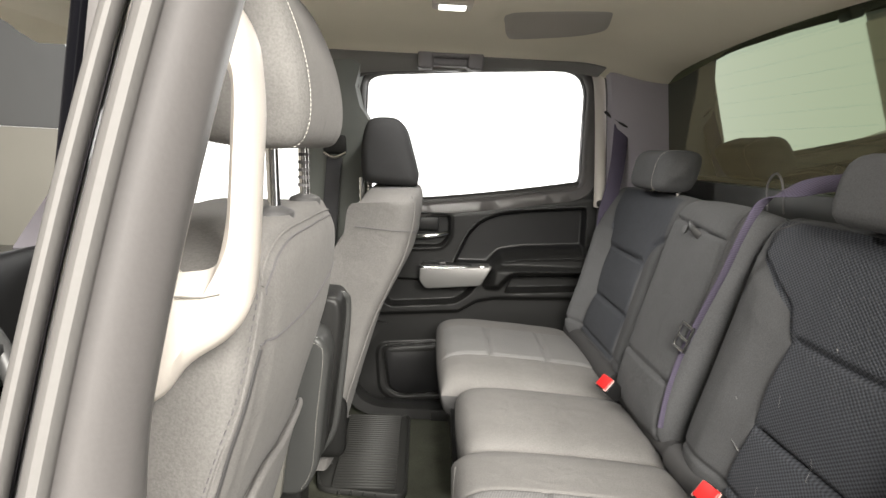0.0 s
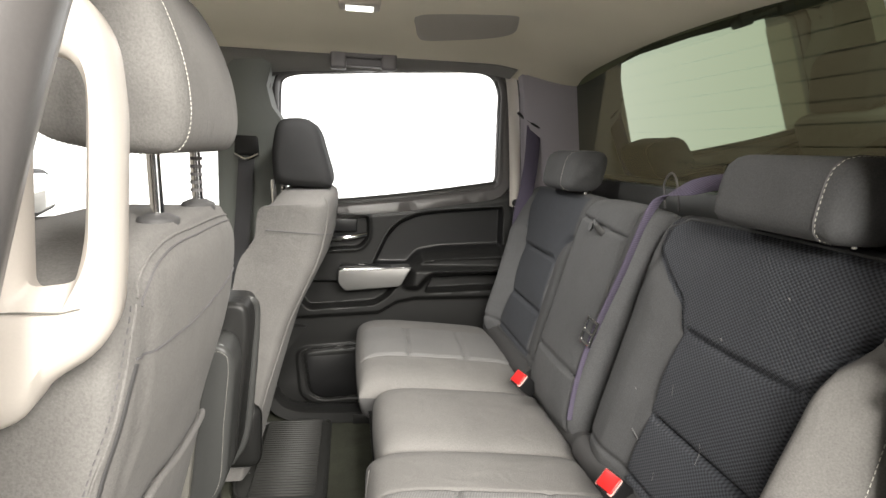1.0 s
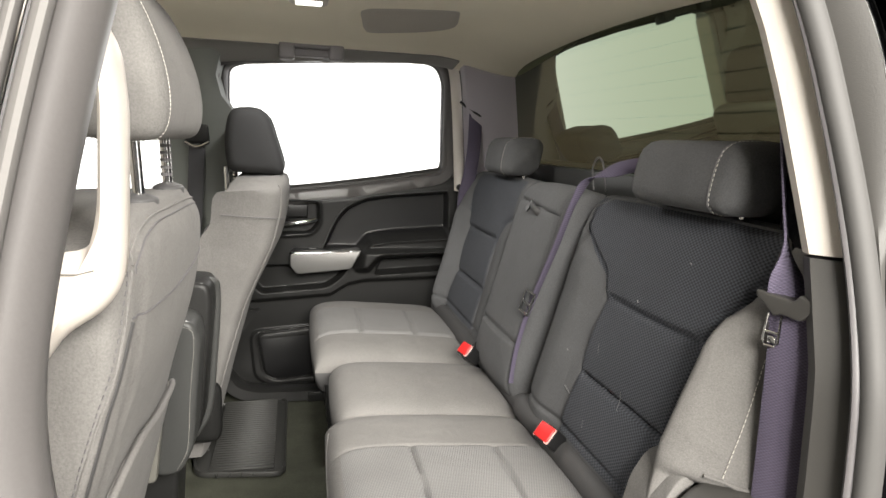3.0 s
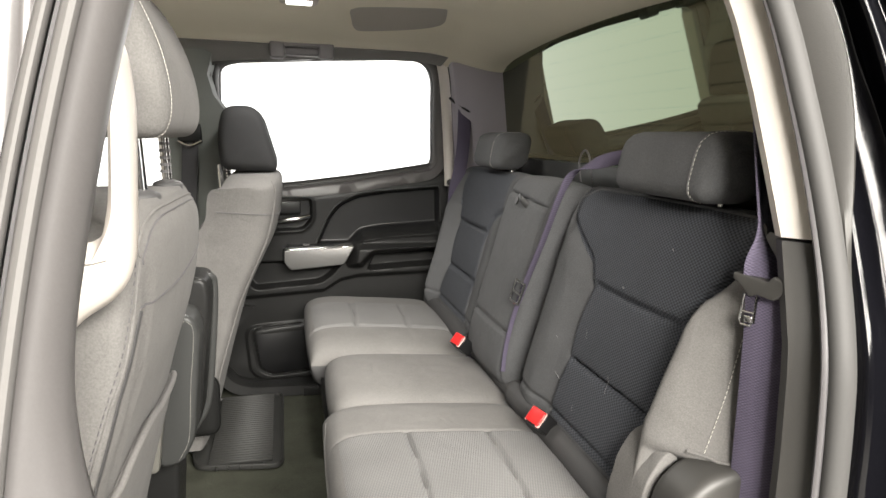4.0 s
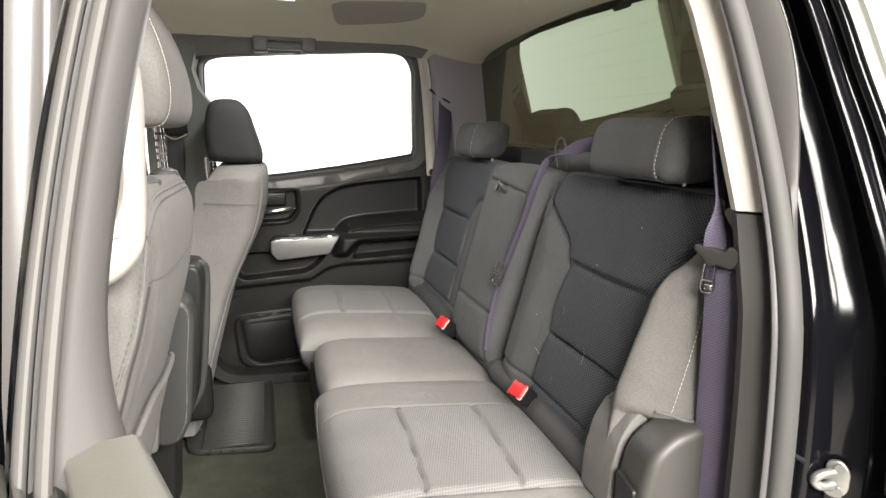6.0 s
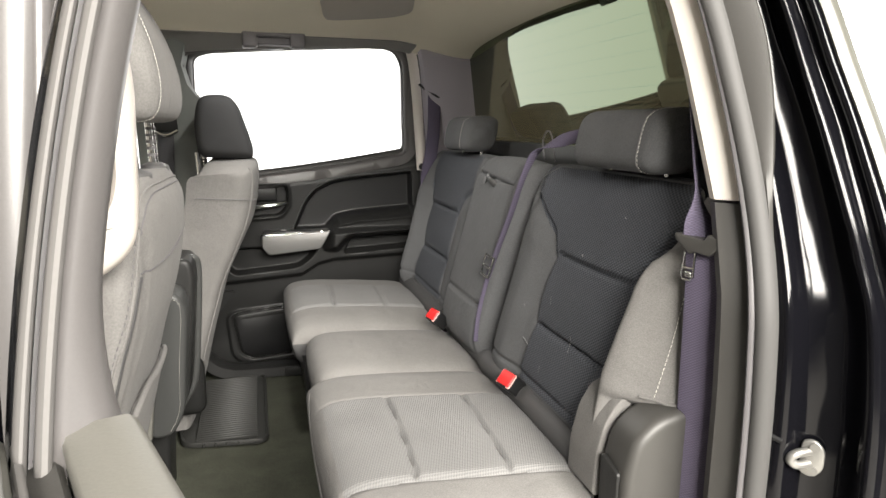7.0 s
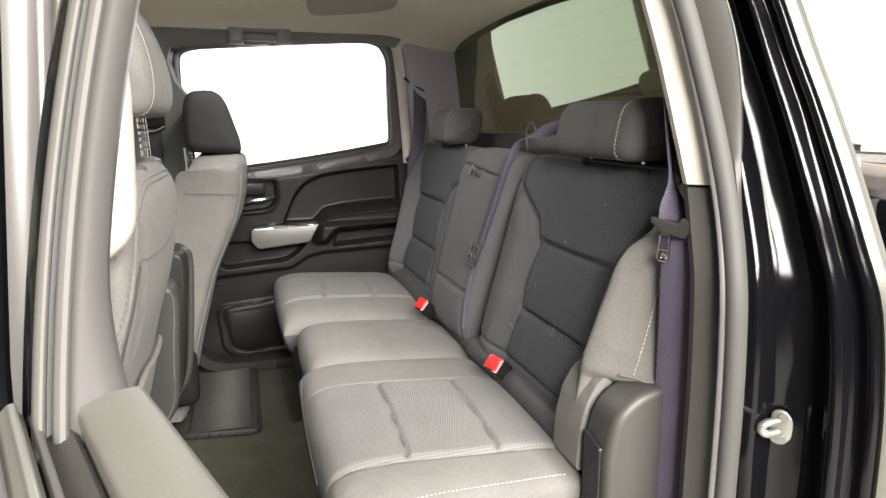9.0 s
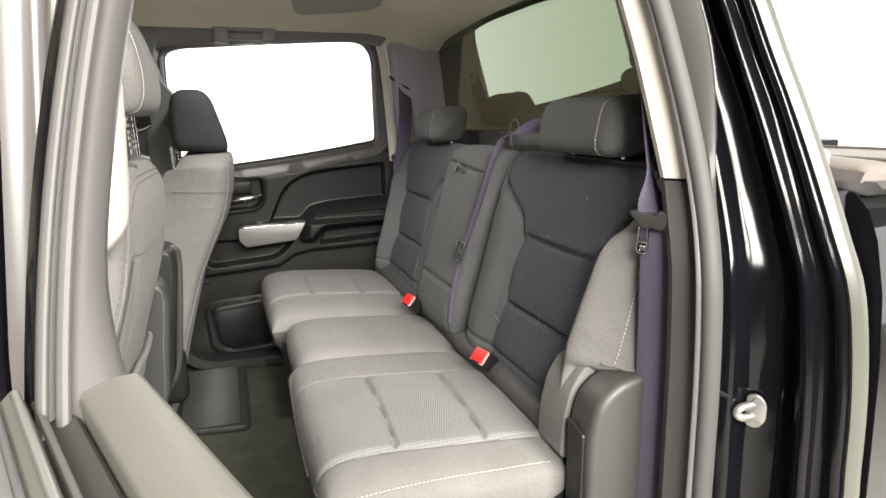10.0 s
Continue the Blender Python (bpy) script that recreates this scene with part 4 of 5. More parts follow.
part("webbing", sweep(mb, folded, lambda t: Vector((0.25, -0.35, 0.85)).lerp(Vector((0.95, 0.30, 0.15)), step(t - 0.12, 0.26))), WEB_PURPLE, belt_m)
tm = Matrix.Translation((0.682, 1.138, 1.230)) @ pose(0, 0, 0, 10, 12, 12)
part("tongue", join(*[tube([tm @ Vector(p) for p in ((-0.008, y, -0.028), (-0.008, y, 0.024))], 0.0032, 8) for y in (-0.017, 0.017)],
                    *[tube([tm @ Vector(p) for p in ((-0.008, -0.017, z), (-0.008, 0.017, z))], 0.0036, 8) for z in (-0.026, -0.004, 0.022)]), CHROME, belt_m, "steel belt tongue")
loop = thing("tether_loop", (0.88, 1.22, 1.50), "black wire tether loop behind the bench", "wire loop")
part("wire", tube(smooth_line([(0.865, 1.242, 1.470), (0.86, 1.246, 1.520), (0.86, 1.222, 1.546), (0.86, 1.195, 1.530), (0.865, 1.185, 1.470)]), 0.0022, 8), SEAL_DARK, loop)

# near rear belt
belt_n = thing("seat_belt", (0.76, 0.47, 1.40), "purple-grey rear seat belt beside the open door", "seat belt", group="rear seat belts")
part("webbing", strap(smooth_line([(0.752, 0.560, 1.72), (0.750, 0.545, 1.62), (0.748, 0.522, 1.52), (0.745, 0.503, 1.455), (0.742, 0.492, 1.405)], 8), 0.040, 0.003,
                      lambda t: Vector((0.70, 0.71, 0)).lerp(Vector((0.85, -0.50, 0)), step(t - 0.66, 0.34))), WEB_PURPLE, belt_n)
low = smooth_line([(0.746, 0.484, 1.395), (0.743, 0.476, 1.34), (0.743, 0.472, 1.22), (0.743, 0.469, 1.08), (0.745, 0.467, 0.92), (0.746, 0.465, 0.78)], 8)
part("lower_webbing", strap(low, 0.050, 0.004, (0.5, -0.86, 0)), WEB_PURPLE, belt_n, "folded woven webbing")
gs, gd = Vector((0.29, -0.957, 0)), Vector((0.957, 0.29, 0))
gm = axes((0.738, 0.482, 1.402), gs, gd, Vector((0, 0, 1))) @ Matrix.Scale(0.82, 4)
wedge = rounded([(-0.044, 0.010), (0.012, 0.004), (0.020, 0.015), (0.040, 0.008), (0.038, -0.008), (0.024, -0.022), (-0.004, -0.018), (-0.014, -0.024), (-0.026, -0.012), (-0.044, 0.000)], 0.004, 4)
part("guide", placed(prism(wedge, "y", -0.012, 0.010, 0.004, 3), gm), NEAR_TRIM, belt_n, "grey plastic belt guide")
part("tongue", join(*[placed(tube(q, 0.0022, 8), gm) for q in ([(-0.022, -0.010, -0.020), (-0.026, -0.010, -0.062), (-0.022, -0.010, -0.068), (-0.008, -0.010, -0.068), (-0.003, -0.010, -0.062), (-0.002, -0.010, -0.020)], [(-0.024, -0.010, -0.048), (-0.004, -0.010, -0.048)])],
                    placed(rbox(-0.019, -0.006, -0.011, -0.008, -0.064, -0.053, 0.001, 1), gm)), CHROME, belt_n, "steel belt tongue")

# side trim of the bench by the open door
side = thing("seat_side_trim", (0.70, 0.47, 0.95), "charcoal plastic side cover at the end of the bench", "seat trim")
sp = rounded([(0.642, 0.72), (0.642, 1.055), (0.656, 1.112), (0.690, 1.142), (0.765, 1.160), (0.765, 0.72)], 0.030, 7)
part("cover", prism(sp, "y", 0.478, 0.552, 0.016, 5), NEAR_TRIM, side)
part("front_panel", prism(rounded([(0.494, 0.72), (0.494, 1.058), (0.540, 1.070), (0.540, 0.72)], 0.006), "x", 0.6375, 0.650, 0.002), PLASTIC, side, "dark inset panel")
part("bolster_hem", tube(onto(BOLSTER[0], [(0.720, 0.482, 1.158), (0.695, 0.500, 1.156), (0.680, 0.522, 1.157)], 0.0005), 0.003, 8), CLOTH, near_seat, "rolled hem under the bolster")

# ---------------------------------------------------------------- front seats
BACKS = {}


def front_seat(name, label, yc, dx, near, rear, frontp):
    """A front seat, seen from behind and the side: backrest, head restraint on two posts, cushion."""
    s = thing(name, (dx - 0.15, yc, 0.80), label, "car seat", group="front seats")
    half = 0.245
    rings = []
    us = np.sin(np.linspace(-math.pi / 2, math.pi / 2, 41))
    for u in us:
        f = (1 - abs(u) ** 5) ** 0.4
        top = 1 - 0.045 * abs(u) ** 4
        ring = []
        for k, (x, z) in enumerate([(p.x, p.z) for p in smooth_line([(x, 0, z) for x, z in rear], 6)]):
            bulge = 0.012 * math.cos(u * 1.3)
            g = 0.0
            if near is not None:
                g = 0.005 * groove((abs(u) - 0.80) * half, 0.005)
            xm = -0.09 + 0.05 * (z - 1.1)
            side = 1 - 0.10 * step(1.32 - z, 0.35) * (u > 0)
            ring.append((dx + xm + (x + bulge - g - xm) * (0.72 + 0.28 * f), yc + half * u * side, 0.72 + (z - 0.72) * top))
        for x, z in [(p.x, p.z) for p in smooth_line([(x, 0, z) for x, z in frontp], 6)]:
            xm = -0.09 + 0.05 * (z - 1.1)
            side = 1 - 0.10 * step(1.32 - z, 0.35) * (u > 0)
            ring.append((dx + xm + (x - xm) * (0.62 + 0.38 * f), yc + half * u * side, 0.72 + (z - 0.72) * top))
        rings.append(ring)
    BACKS[name] = part("backrest", loft(rings), CLOTH, s, "charcoal cloth backrest", smooth=70)
    part("cushion", rbox(dx - 0.70, dx - 0.16, yc - 0.25, yc + 0.25, 0.86, 1.02, 0.05, 5), CLOTH, s)
    part("cushion_base", rbox(dx - 0.66, dx - 0.14, yc - 0.22, yc + 0.22, 0.72, 0.88, 0.02, 3), PLASTIC_SOFT, s)
    return s


def front_headrest(s, yc, dx, mat_rear, shape, post_z, wide, posts):
    prof = smooth_line(shape, 5)
    prof = [(p.x + dx, p.z) for p in prof]
    cx, cz = sum(p[0] for p in prof) / len(prof), sum(p[1] for p in prof) / len(prof)
    half = wide
    hr = part("headrest", fillet_loft(prof, yc, half, 0.030), mat_rear, s, "padded head restraint", smooth=60)
    for u in (-0.80,) if mat_rear is CLOTH else ():
        f = 1.003
        line = [Vector((cx + (x - cx) * f, yc + half * (u + (-0.02 if u < 0 else 0.02)), cz + (z - cz) * f)) for x, z in prof]
        part("stitching", stitches(line, 0.0026, 0.0020, 0.00042), THREAD, hr, "white stitching")
    for yy, notch in ((posts[0], False), (posts[1], True)):
        part("post", tube([(dx + 0.006, yy, post_z - 0.03), (dx + 0.001, yy, post_z + 0.08)], 0.0068, 14), CHROME, s, "chrome head restraint post")
        collar = [[(dx + 0.005 + r * math.cos(t), yy + 1.25 * r * math.sin(t), post_z + h) for t in np.linspace(0, 2 * math.pi, 28, endpoint=False)] for r, h in ((0.020, -0.012), (0.0205, 0.0005), (0.019, 0.0032), (0.013, 0.0058), (0.009, 0.0075))]
        part("post_collar", loft(collar), VALANCE, s, "rounded grey collar")
        if notch:
            for k in range(5):
                part("notch", tube([(dx + 0.003, yy, post_z + 0.017 + 0.010 * k), (dx + 0.003, yy, post_z + 0.021 + 0.010 * k)], 0.0078, 12), SEAL_DARK, s)


driver = front_seat("driver_seat", "charcoal cloth driver's seat with head restraint on chrome posts", 0.735, 0.0, True,
                    [(-0.125, 0.72), (-0.100, 0.85), (-0.075, 0.98), (-0.045, 1.10), (-0.015, 1.22), (0.012, 1.31), (0.026, 1.38), (0.030, 1.45), (0.012, 1.490)],
                    [(-0.110, 1.487), (-0.130, 1.44), (-0.165, 1.30), (-0.195, 1.12), (-0.215, 0.98), (-0.225, 0.85), (-0.235, 0.72)])
front_headrest(driver, 0.750, 0.0, CLOTH,
               [(-0.100, 0, 1.600), (-0.085, 0, 1.572), (-0.04, 0, 1.560), (0.020, 0, 1.558), (0.042, 0, 1.570), (0.048, 0, 1.605), (0.040, 0, 1.655), (0.018, 0, 1.710),
                (-0.010, 0, 1.748), (-0.05, 0, 1.768), (-0.10, 0, 1.750), (-0.118, 0, 1.68)], 1.490, 0.150, (0.664, 0.835))
db = BACKS["driver_seat"]
top_seam = [(0.030, 0.93, 1.472), (0.030, 0.809, 1.477), (0.030, 0.697, 1.479), (0.027, 0.622, 1.4785), (0.025, 0.576, 1.472), (0.024, 0.546, 1.460), (0.026, 0.525, 1.441)]
side_seam = [(0.027, 0.522, 1.437), (0.025, 0.512, 1.411), (0.022, 0.507, 1.384), (0.015, 0.502, 1.348), (0.008, 0.496, 1.321), (-0.003, 0.492, 1.290), (-0.030, 0.491, 1.20), (-0.060, 0.491, 1.08)]
part("top_seam", tube(onto(db, top_seam, 0.0006), 0.0016, 6), CLOTH, driver)
part("top_seam", tube(onto(db, [(x + 0.004, y + 0.006, z - 0.008) for x, y, z in top_seam], 0.0004), 0.0011, 6), THREAD_DARK, driver)
part("side_seam", tube(onto(db, side_seam, 0.0004), 0.0015, 6), CLOTH, driver)
part("back_stitching", stitches(onto(db, [(x - 0.003, y - 0.006, z) for x, y, z in side_seam], 0.0008), 0.005, 0.004, 0.0007), THREAD_DARK, driver, "dark stitching down the back")
part("diagonal_seam", tube(onto(db, [(0.026, 0.519, 1.391), (0.031, 0.548, 1.388), (0.035, 0.593, 1.3865), (0.038, 0.680, 1.3835), (0.038, 0.8185, 1.387), (0.030, 0.95, 1.392)], 0.0004), 0.0012, 6), THREAD_DARK, driver)
zip_line = [(0.026, 0.520, 1.387), (0.022, 0.514, 1.368), (0.0155, 0.507, 1.337), (0.006, 0.501, 1.307), (-0.001, 0.499, 1.284), (-0.028, 0.499, 1.20), (-0.058, 0.499, 1.08)]
part("zip", strap(onto(db, zip_line, 0.0010), 0.006, 0.0012, (0.3, 1, 0)), VALANCE, driver, "dark zip tape")
passenger = front_seat("passenger_seat", "charcoal cloth passenger seat with dark head restraint", 1.765, 0.0, None,
                       [(-0.055, 0.72), (-0.030, 0.82), (0.000, 0.94), (0.030, 1.05), (0.058, 1.14), (0.105, 1.24), (0.136, 1.31), (0.150, 1.39), (0.150, 1.445), (0.128, 1.462)],
                       [(0.030, 1.456), (0.012, 1.435), (0.000, 1.370), (-0.052, 1.318), (-0.075, 1.25), (-0.095, 1.18), (-0.125, 1.05), (-0.150, 0.90), (-0.180, 0.72)])
front_headrest(passenger, 1.765, 0.0, HEAD_CLOTH,
               [(0.002, 0, 1.480), (-0.002, 0, 1.520), (-0.002, 0, 1.560), (0.006, 0, 1.610), (0.022, 0, 1.632), (0.050, 0, 1.638), (0.088, 0, 1.635), (0.112, 0, 1.612),
                (0.128, 0, 1.565), (0.146, 0, 1.505), (0.150, 0, 1.475), (0.138, 0, 1.461), (0.08, 0, 1.462), (0.018, 0, 1.466)], 1.40, 0.135, (1.65, 1.88))
# map pocket on the driver's backrest
hem = [(-0.014, 0.93, 1.165), (-0.012, 0.80, 1.185), (-0.010, 0.73, 1.195), (-0.008, 0.657, 1.210), (-0.010, 0.598, 1.205), (-0.016, 0.557, 1.188), (-0.024, 0.53, 1.165)]


def pocket_skin(u, v):
    i = u * (len(hem) - 1)
    k = min(int(i), len(hem) - 2)
    p = Vector(hem[k]).lerp(Vector(hem[k + 1]), i - k)
    q = p + Vector((-0.09 * v, 0, -0.40 * v))
    return onto(db, [q, q + Vector((0, 0, 0.001))], 0.009 - 0.003 * v, 1)[0]


part("map_pocket", sheet(pocket_skin, 0, 1, 30, 0, 1, 14, (-0.008, 0, 0)), CLOTH, driver, "cloth map pocket")
part("pocket_hem", tube(onto(db, hem, 0.008), 0.0045, 10), CLOTH, driver)
pb = BACKS["passenger_seat"]
part("cross_seam", tube(onto(pb, [(-0.001, 1.52, 1.366), (0.052, 1.52, 1.362), (0.118, 1.528, 1.358), (0.142, 1.564, 1.352), (0.15, 1.70, 1.35), (0.15, 1.90, 1.35)], 0.0004), 0.0014, 6), THREAD_DARK, passenger)
part("edge_piping", tube(onto(pb, [(0.140, 1.56, 1.449), (0.140, 1.555, 1.374), (0.128, 1.548, 1.319), (0.096, 1.544, 1.233), (0.052, 1.548, 1.111), (0.020, 1.545, 1.026), (-0.004, 1.538, 0.941), (-0.026, 1.538, 0.850)], 0.0010), 0.0022, 6), CLOTH, passenger)

part("edge_stitching", stitches(onto(pb, [(0.002, 1.525, 1.365), (-0.040, 1.525, 1.325), (-0.068, 1.525, 1.26), (-0.090, 1.525, 1.18)], 0.0008), 0.004, 0.003, 0.0004), THREAD_DARK, passenger, "dark stitching down the edge")

# folded middle seat-back between the front seats
console = thing("centre_console", (-0.05, 1.15, 0.95), "black and grey folding centre console between the front seats", "console")
con = rounded([(-0.075, 0.93), (-0.045, 1.195), (-0.030, 1.238), (0.000, 1.228), (0.010, 1.195), (-0.006, 0.985), (-0.030, 0.935)], 0.02, 5)
part("pad", prism(con, "y", 1.045, 1.135, 0.012, 4), GREY_VINYL, console, "grey padded lid with stitched edge")
part("pad_back", prism(rounded([(-0.125, 0.93), (-0.085, 1.10), (-0.055, 1.215), (-0.040, 1.20), (-0.070, 0.93)], 0.01), "y", 1.03, 1.13, 0.008, 3), SILL_TRIM, console, "cloth-covered lid side")
part("body", prism(rounded([(-0.30, 0.72), (-0.20, 1.20), (-0.035, 1.285), (0.016, 1.283), (0.022, 1.24), (-0.004, 0.985), (-0.05, 0.90), (-0.06, 0.72)], 0.02, 5), "y", 1.13, 1.245, 0.012, 4), PLASTIC, console)
part("rail", tube(smooth_line([(-0.020, 1.195, 1.262), (0.014, 1.200, 1.272), (0.022, 1.21, 1.24), (0.012, 1.215, 1.10), (-0.002, 1.22, 0.985), (-0.03, 1.22, 0.93)]), 0.008, 10), GREY_VINYL, console, "grey frame rail")
part("latch", rbox(-0.030, 0.006, 1.15, 1.19, 1.264, 1.276, 0.004), VINYL, console)
part("pad_stitching", stitches(smooth_line([(-0.034, 1.0445, 1.222), (-0.008, 1.0445, 1.218), (0.000, 1.0445, 1.192), (-0.009, 1.0445, 1.09), (-0.016, 1.0445, 0.99), (-0.036, 1.0445, 0.945)], 8), 0.0030, 0.0026, 0.00032), THREAD, console)
part("hinge_cover", rbox(-0.10, 0.00, 1.42, 1.47, 0.80, 0.96, 0.03, 4), PLASTIC, console)

# ---------------------------------------------------------------- front of the cab
dash = sheet(lambda u, v: (-0.98 + 0.10 * u, 0.40 + 1.67 * v, 1.235 - 0.02 * (2 * v - 1) ** 2 - 0.30 * u ** 2), 0, 1, 14, 0, 1, 30, (-0.15, 0, -0.1))
solo("dashboard", dash, PLASTIC_SOFT, "black moulded dashboard", "dashboard", kind="structure")
solo("wall_front", rbox(-1.30, -1.10, 0.36, 2.11, 0.45, 1.18, 0.02), PAINT, "black bulkhead below the windscreen", "wall", kind="structure")
wheel = thing("steering_wheel", (-0.50, 0.74, 1.25), "black leather steering wheel", "steering wheel")
wc, wn = Vector((-0.47, 0.74, 1.235)), Vector((0.88, 0, 0.47))
part("rim", tube([wc + 0.188 * (math.cos(t) * Vector((0, 1, 0)) + math.sin(t) * Vector((-0.47, 0, 0.88))) for t in np.linspace(0, 2 * math.pi, 49)], 0.016, 12, wn), VINYL, wheel)
part("hub", join(rbox(-0.04, 0.02, -0.08, 0.08, -0.06, 0.06, 0.02, 3, Matrix.Translation(wc) @ pose(0, 0, 0, 0, -28, 0))), PLASTIC_SOFT, wheel)
for sgn in (-1, 1):
    part("spoke", tube([wc, wc + Vector((0, sgn * 0.18, 0))], 0.014, 8), PLASTIC_SOFT, wheel)
part("column", tube([wc, wc + Vector((-0.4, 0, -0.18))], 0.04, 14), PLASTIC_SOFT, wheel)
for nm, y, sd in (("pillar_front_near", 0.40, -1), ("pillar_front_far", 2.07, 1)):
    solo(nm, sweep([(-1.15, y + 0.03 * sd, 1.15), (-0.80, y - 0.06 * sd, 1.60), (-0.62, y - 0.15 * sd, 1.88)], [(-0.05, -0.03), (0.05, -0.03), (0.05, 0.03), (-0.05, 0.03)], (0, 1, 0)), PILLAR_TRIM, "grey windscreen pillar trim", "pillar", kind="structure")
solo("windscreen_header", rbox(-0.80, -0.60, 0.50, 1.97, 1.83, 1.90, 0.02), HEADLINER, "grey header over the windscreen", "trim", kind="structure")
door2 = thing("door_2", (-0.6, 2.10, 0.64), "shut far front door with charcoal trim", "car door", kind="structure")
part("trim_panel", prism([(-1.15, 0.64), (-0.17, 0.64), (-0.17, 1.345), (-0.60, 1.312), (-1.10, 1.270)], "y", 2.06, 2.14, 0.02, 3), PLASTIC, door2)
part("belt_strip", tube([(-1.10, 2.09, 1.272), (-0.60, 2.09, 1.314), (-0.17, 2.09, 1.348)], 0.014, 8), SEAL, door2)
mir = thing("wing_mirror", (-1.0, 2.62, 1.35), "wing mirror with dark housing on the far front door", "wing mirror")
mo = rounded([(2.47, 1.262), (2.46, 1.40), (2.50, 1.440), (2.70, 1.432), (2.765, 1.38), (2.775, 1.27), (2.60, 1.245)], 0.03, 5)
part("housing", prism(mo, "x", -1.12, -1.0, 0.02, 4), PLASTIC_SOFT, mir)
part("glass", prism([(2.62 + (y - 2.62) * 0.84, 1.345 + (z - 1.345) * 0.80) for y, z in mo], "x", -1.004, -0.997, 0.001, 1), MIRROR, mir, "mirror glass")
part("arm", rbox(-1.10, -1.02, 2.15, 2.50, 1.26, 1.32, 0.02, 3), PLASTIC_SOFT, mir)

# ---------------------------------------------------------------- near side of the cab: jamb behind the open door
JZ = [0.45, 0.998, 1.07, 1.20, 1.324, 1.399, 1.476, 1.554, 1.631, 1.709, 1.80, 1.88]
JI = [(0.765, 0.375), (0.765, 0.378), (0.765, 0.378), (0.763, 0.378), (0.760, 0.384), (0.766, 0.405), (0.765, 0.427), (0.758, 0.449), (0.747, 0.471), (0.732, 0.493), (0.705, 0.520), (0.66, 0.545)]
JO = [(0.900, 0.262), (0.888, 0.252), (0.883, 0.250), (0.875, 0.250), (0.866, 0.262), (0.858, 0.287), (0.848, 0.315), (0.834, 0.343), (0.818, 0.372), (0.803, 0.401), (0.775, 0.435), (0.735, 0.465)]
JPROF = [(0.00, 0.0), (0.10, 0.004), (0.18, 0.007), (0.24, -0.002), (0.30, -0.016), (0.42, -0.024), (0.54, -0.023), (0.61, -0.012), (0.66, 0.004), (0.71, 0.011), (0.76, 0.007), (0.80, -0.003), (0.86, -0.005), (0.92, 0.003), (0.97, 0.004), (1.00, 0.0)]


JSMOOTH = [(p.x, p.y) for p in smooth_line([(f, n, 0) for f, n in JPROF], 4)]
JIS = smooth_line([(*p, z) for p, z in zip(JI, JZ)], 8)
JOS = smooth_line([(*p, z) for p, z in zip(JO, JZ)], 8)


def jamb_at(z, f, n):
    xi, yi = (interp(z, [p.z for p in JIS], [p[k] for p in JIS]) for k in (0, 1))
    xo, yo = (interp(z, [p.z for p in JOS], [p[k] for p in JOS]) for k in (0, 1))
    d = Vector((xo - xi, yo - yi, 0))
    nn = Vector((d.y, -d.x, 0)).normalized()
    return Vector((xi, yi, z)) + d * f + nn * n


rings = []
for z in np.linspace(0.45, 1.88, 90):
    ring = [jamb_at(z, f, n + 0.0040 * noise.noise(Vector((z * 5, f * 4, 2))) + 0.0013 * noise.noise(Vector((z * 15, f * 8, 5)))) for f, n in JSMOOTH]
    o = jamb_at(z, 1.0, 0)
    ring += [o + Vector((0.006, -0.004, 0)), o + Vector((0.018, -0.003, 0)), o + Vector((0.024, 0.004, 0)), o + Vector((0.024, 0.05, 0)), Vector((0.90, o.y + 0.11, z)), Vector((0.96, 0.58, z)), Vector((0.80, 0.58, z))]
    rings.append(ring)
solo("wall_near_quarter", loft(rings), PAINT, "glossy black painted door jamb and cab corner", "door jamb", kind="structure", smooth=50)
# Added strip: the reflection along the painted cab corner, put in as colour.
edge_rings = []
for z in np.linspace(0.45, 1.88, 60):
    o = jamb_at(z, 1.0, 0)
    edge_rings.append([o + Vector(v) for v in ((0.000, -0.004, 0), (0.008, -0.010, 0), (0.022, -0.009, 0), (0.030, -0.002, 0), (0.030, 0.010, 0), (0.002, 0.006, 0))])
solo("cab_edge_reflection", loft(edge_rings), EDGE_REFLECTION, "added grey strip for the reflection on the cab corner", "trim", kind="structure", smooth=60)
solo("door_jamb_seal", sweep(smooth_line([jamb_at(z, 0.03, 0.008) for z in np.linspace(0.50, 1.86, 24)], 3), circle(0.013, 12, 0.016), (0, 1, 0)), SEAL_LIGHT, "pale grey rubber door seal on the jamb", "seal", kind="structure")
solo("jamb_inner_lip", sweep(smooth_line([jamb_at(z, -0.06, 0.014) for z in np.linspace(0.50, 1.86, 24)], 3), circle(0.005, 8, 0.006), (0, 1, 0)), SEAL_DARK, "dark lip of the door seal", "seal", kind="structure")
flap = []
for z in np.linspace(1.40, 1.87, 24):
    w = 0.02 + 0.34 * step(z - 1.40, 0.30)
    flap.append([jamb_at(z, 0.10, 0.010), jamb_at(z, 0.10 + w * 0.5, 0.012), jamb_at(z, 0.10 + w, 0.008), jamb_at(z, 0.10 + w, -0.004), jamb_at(z, 0.10, -0.004)])
solo("jamb_upper_trim", loft(flap), NEAR_TRIM, "smooth grey trim flap on the upper jamb", "trim", kind="structure")
# quarter trim inside the near opening: pale above, charcoal below
TZ = [0.70, 1.0, 1.30, 1.46, 1.538, 1.634, 1.713, 1.80, 1.86]
TX = [0.752, 0.752, 0.750, 0.756, 0.747, 0.735, 0.720, 0.695, 0.67]


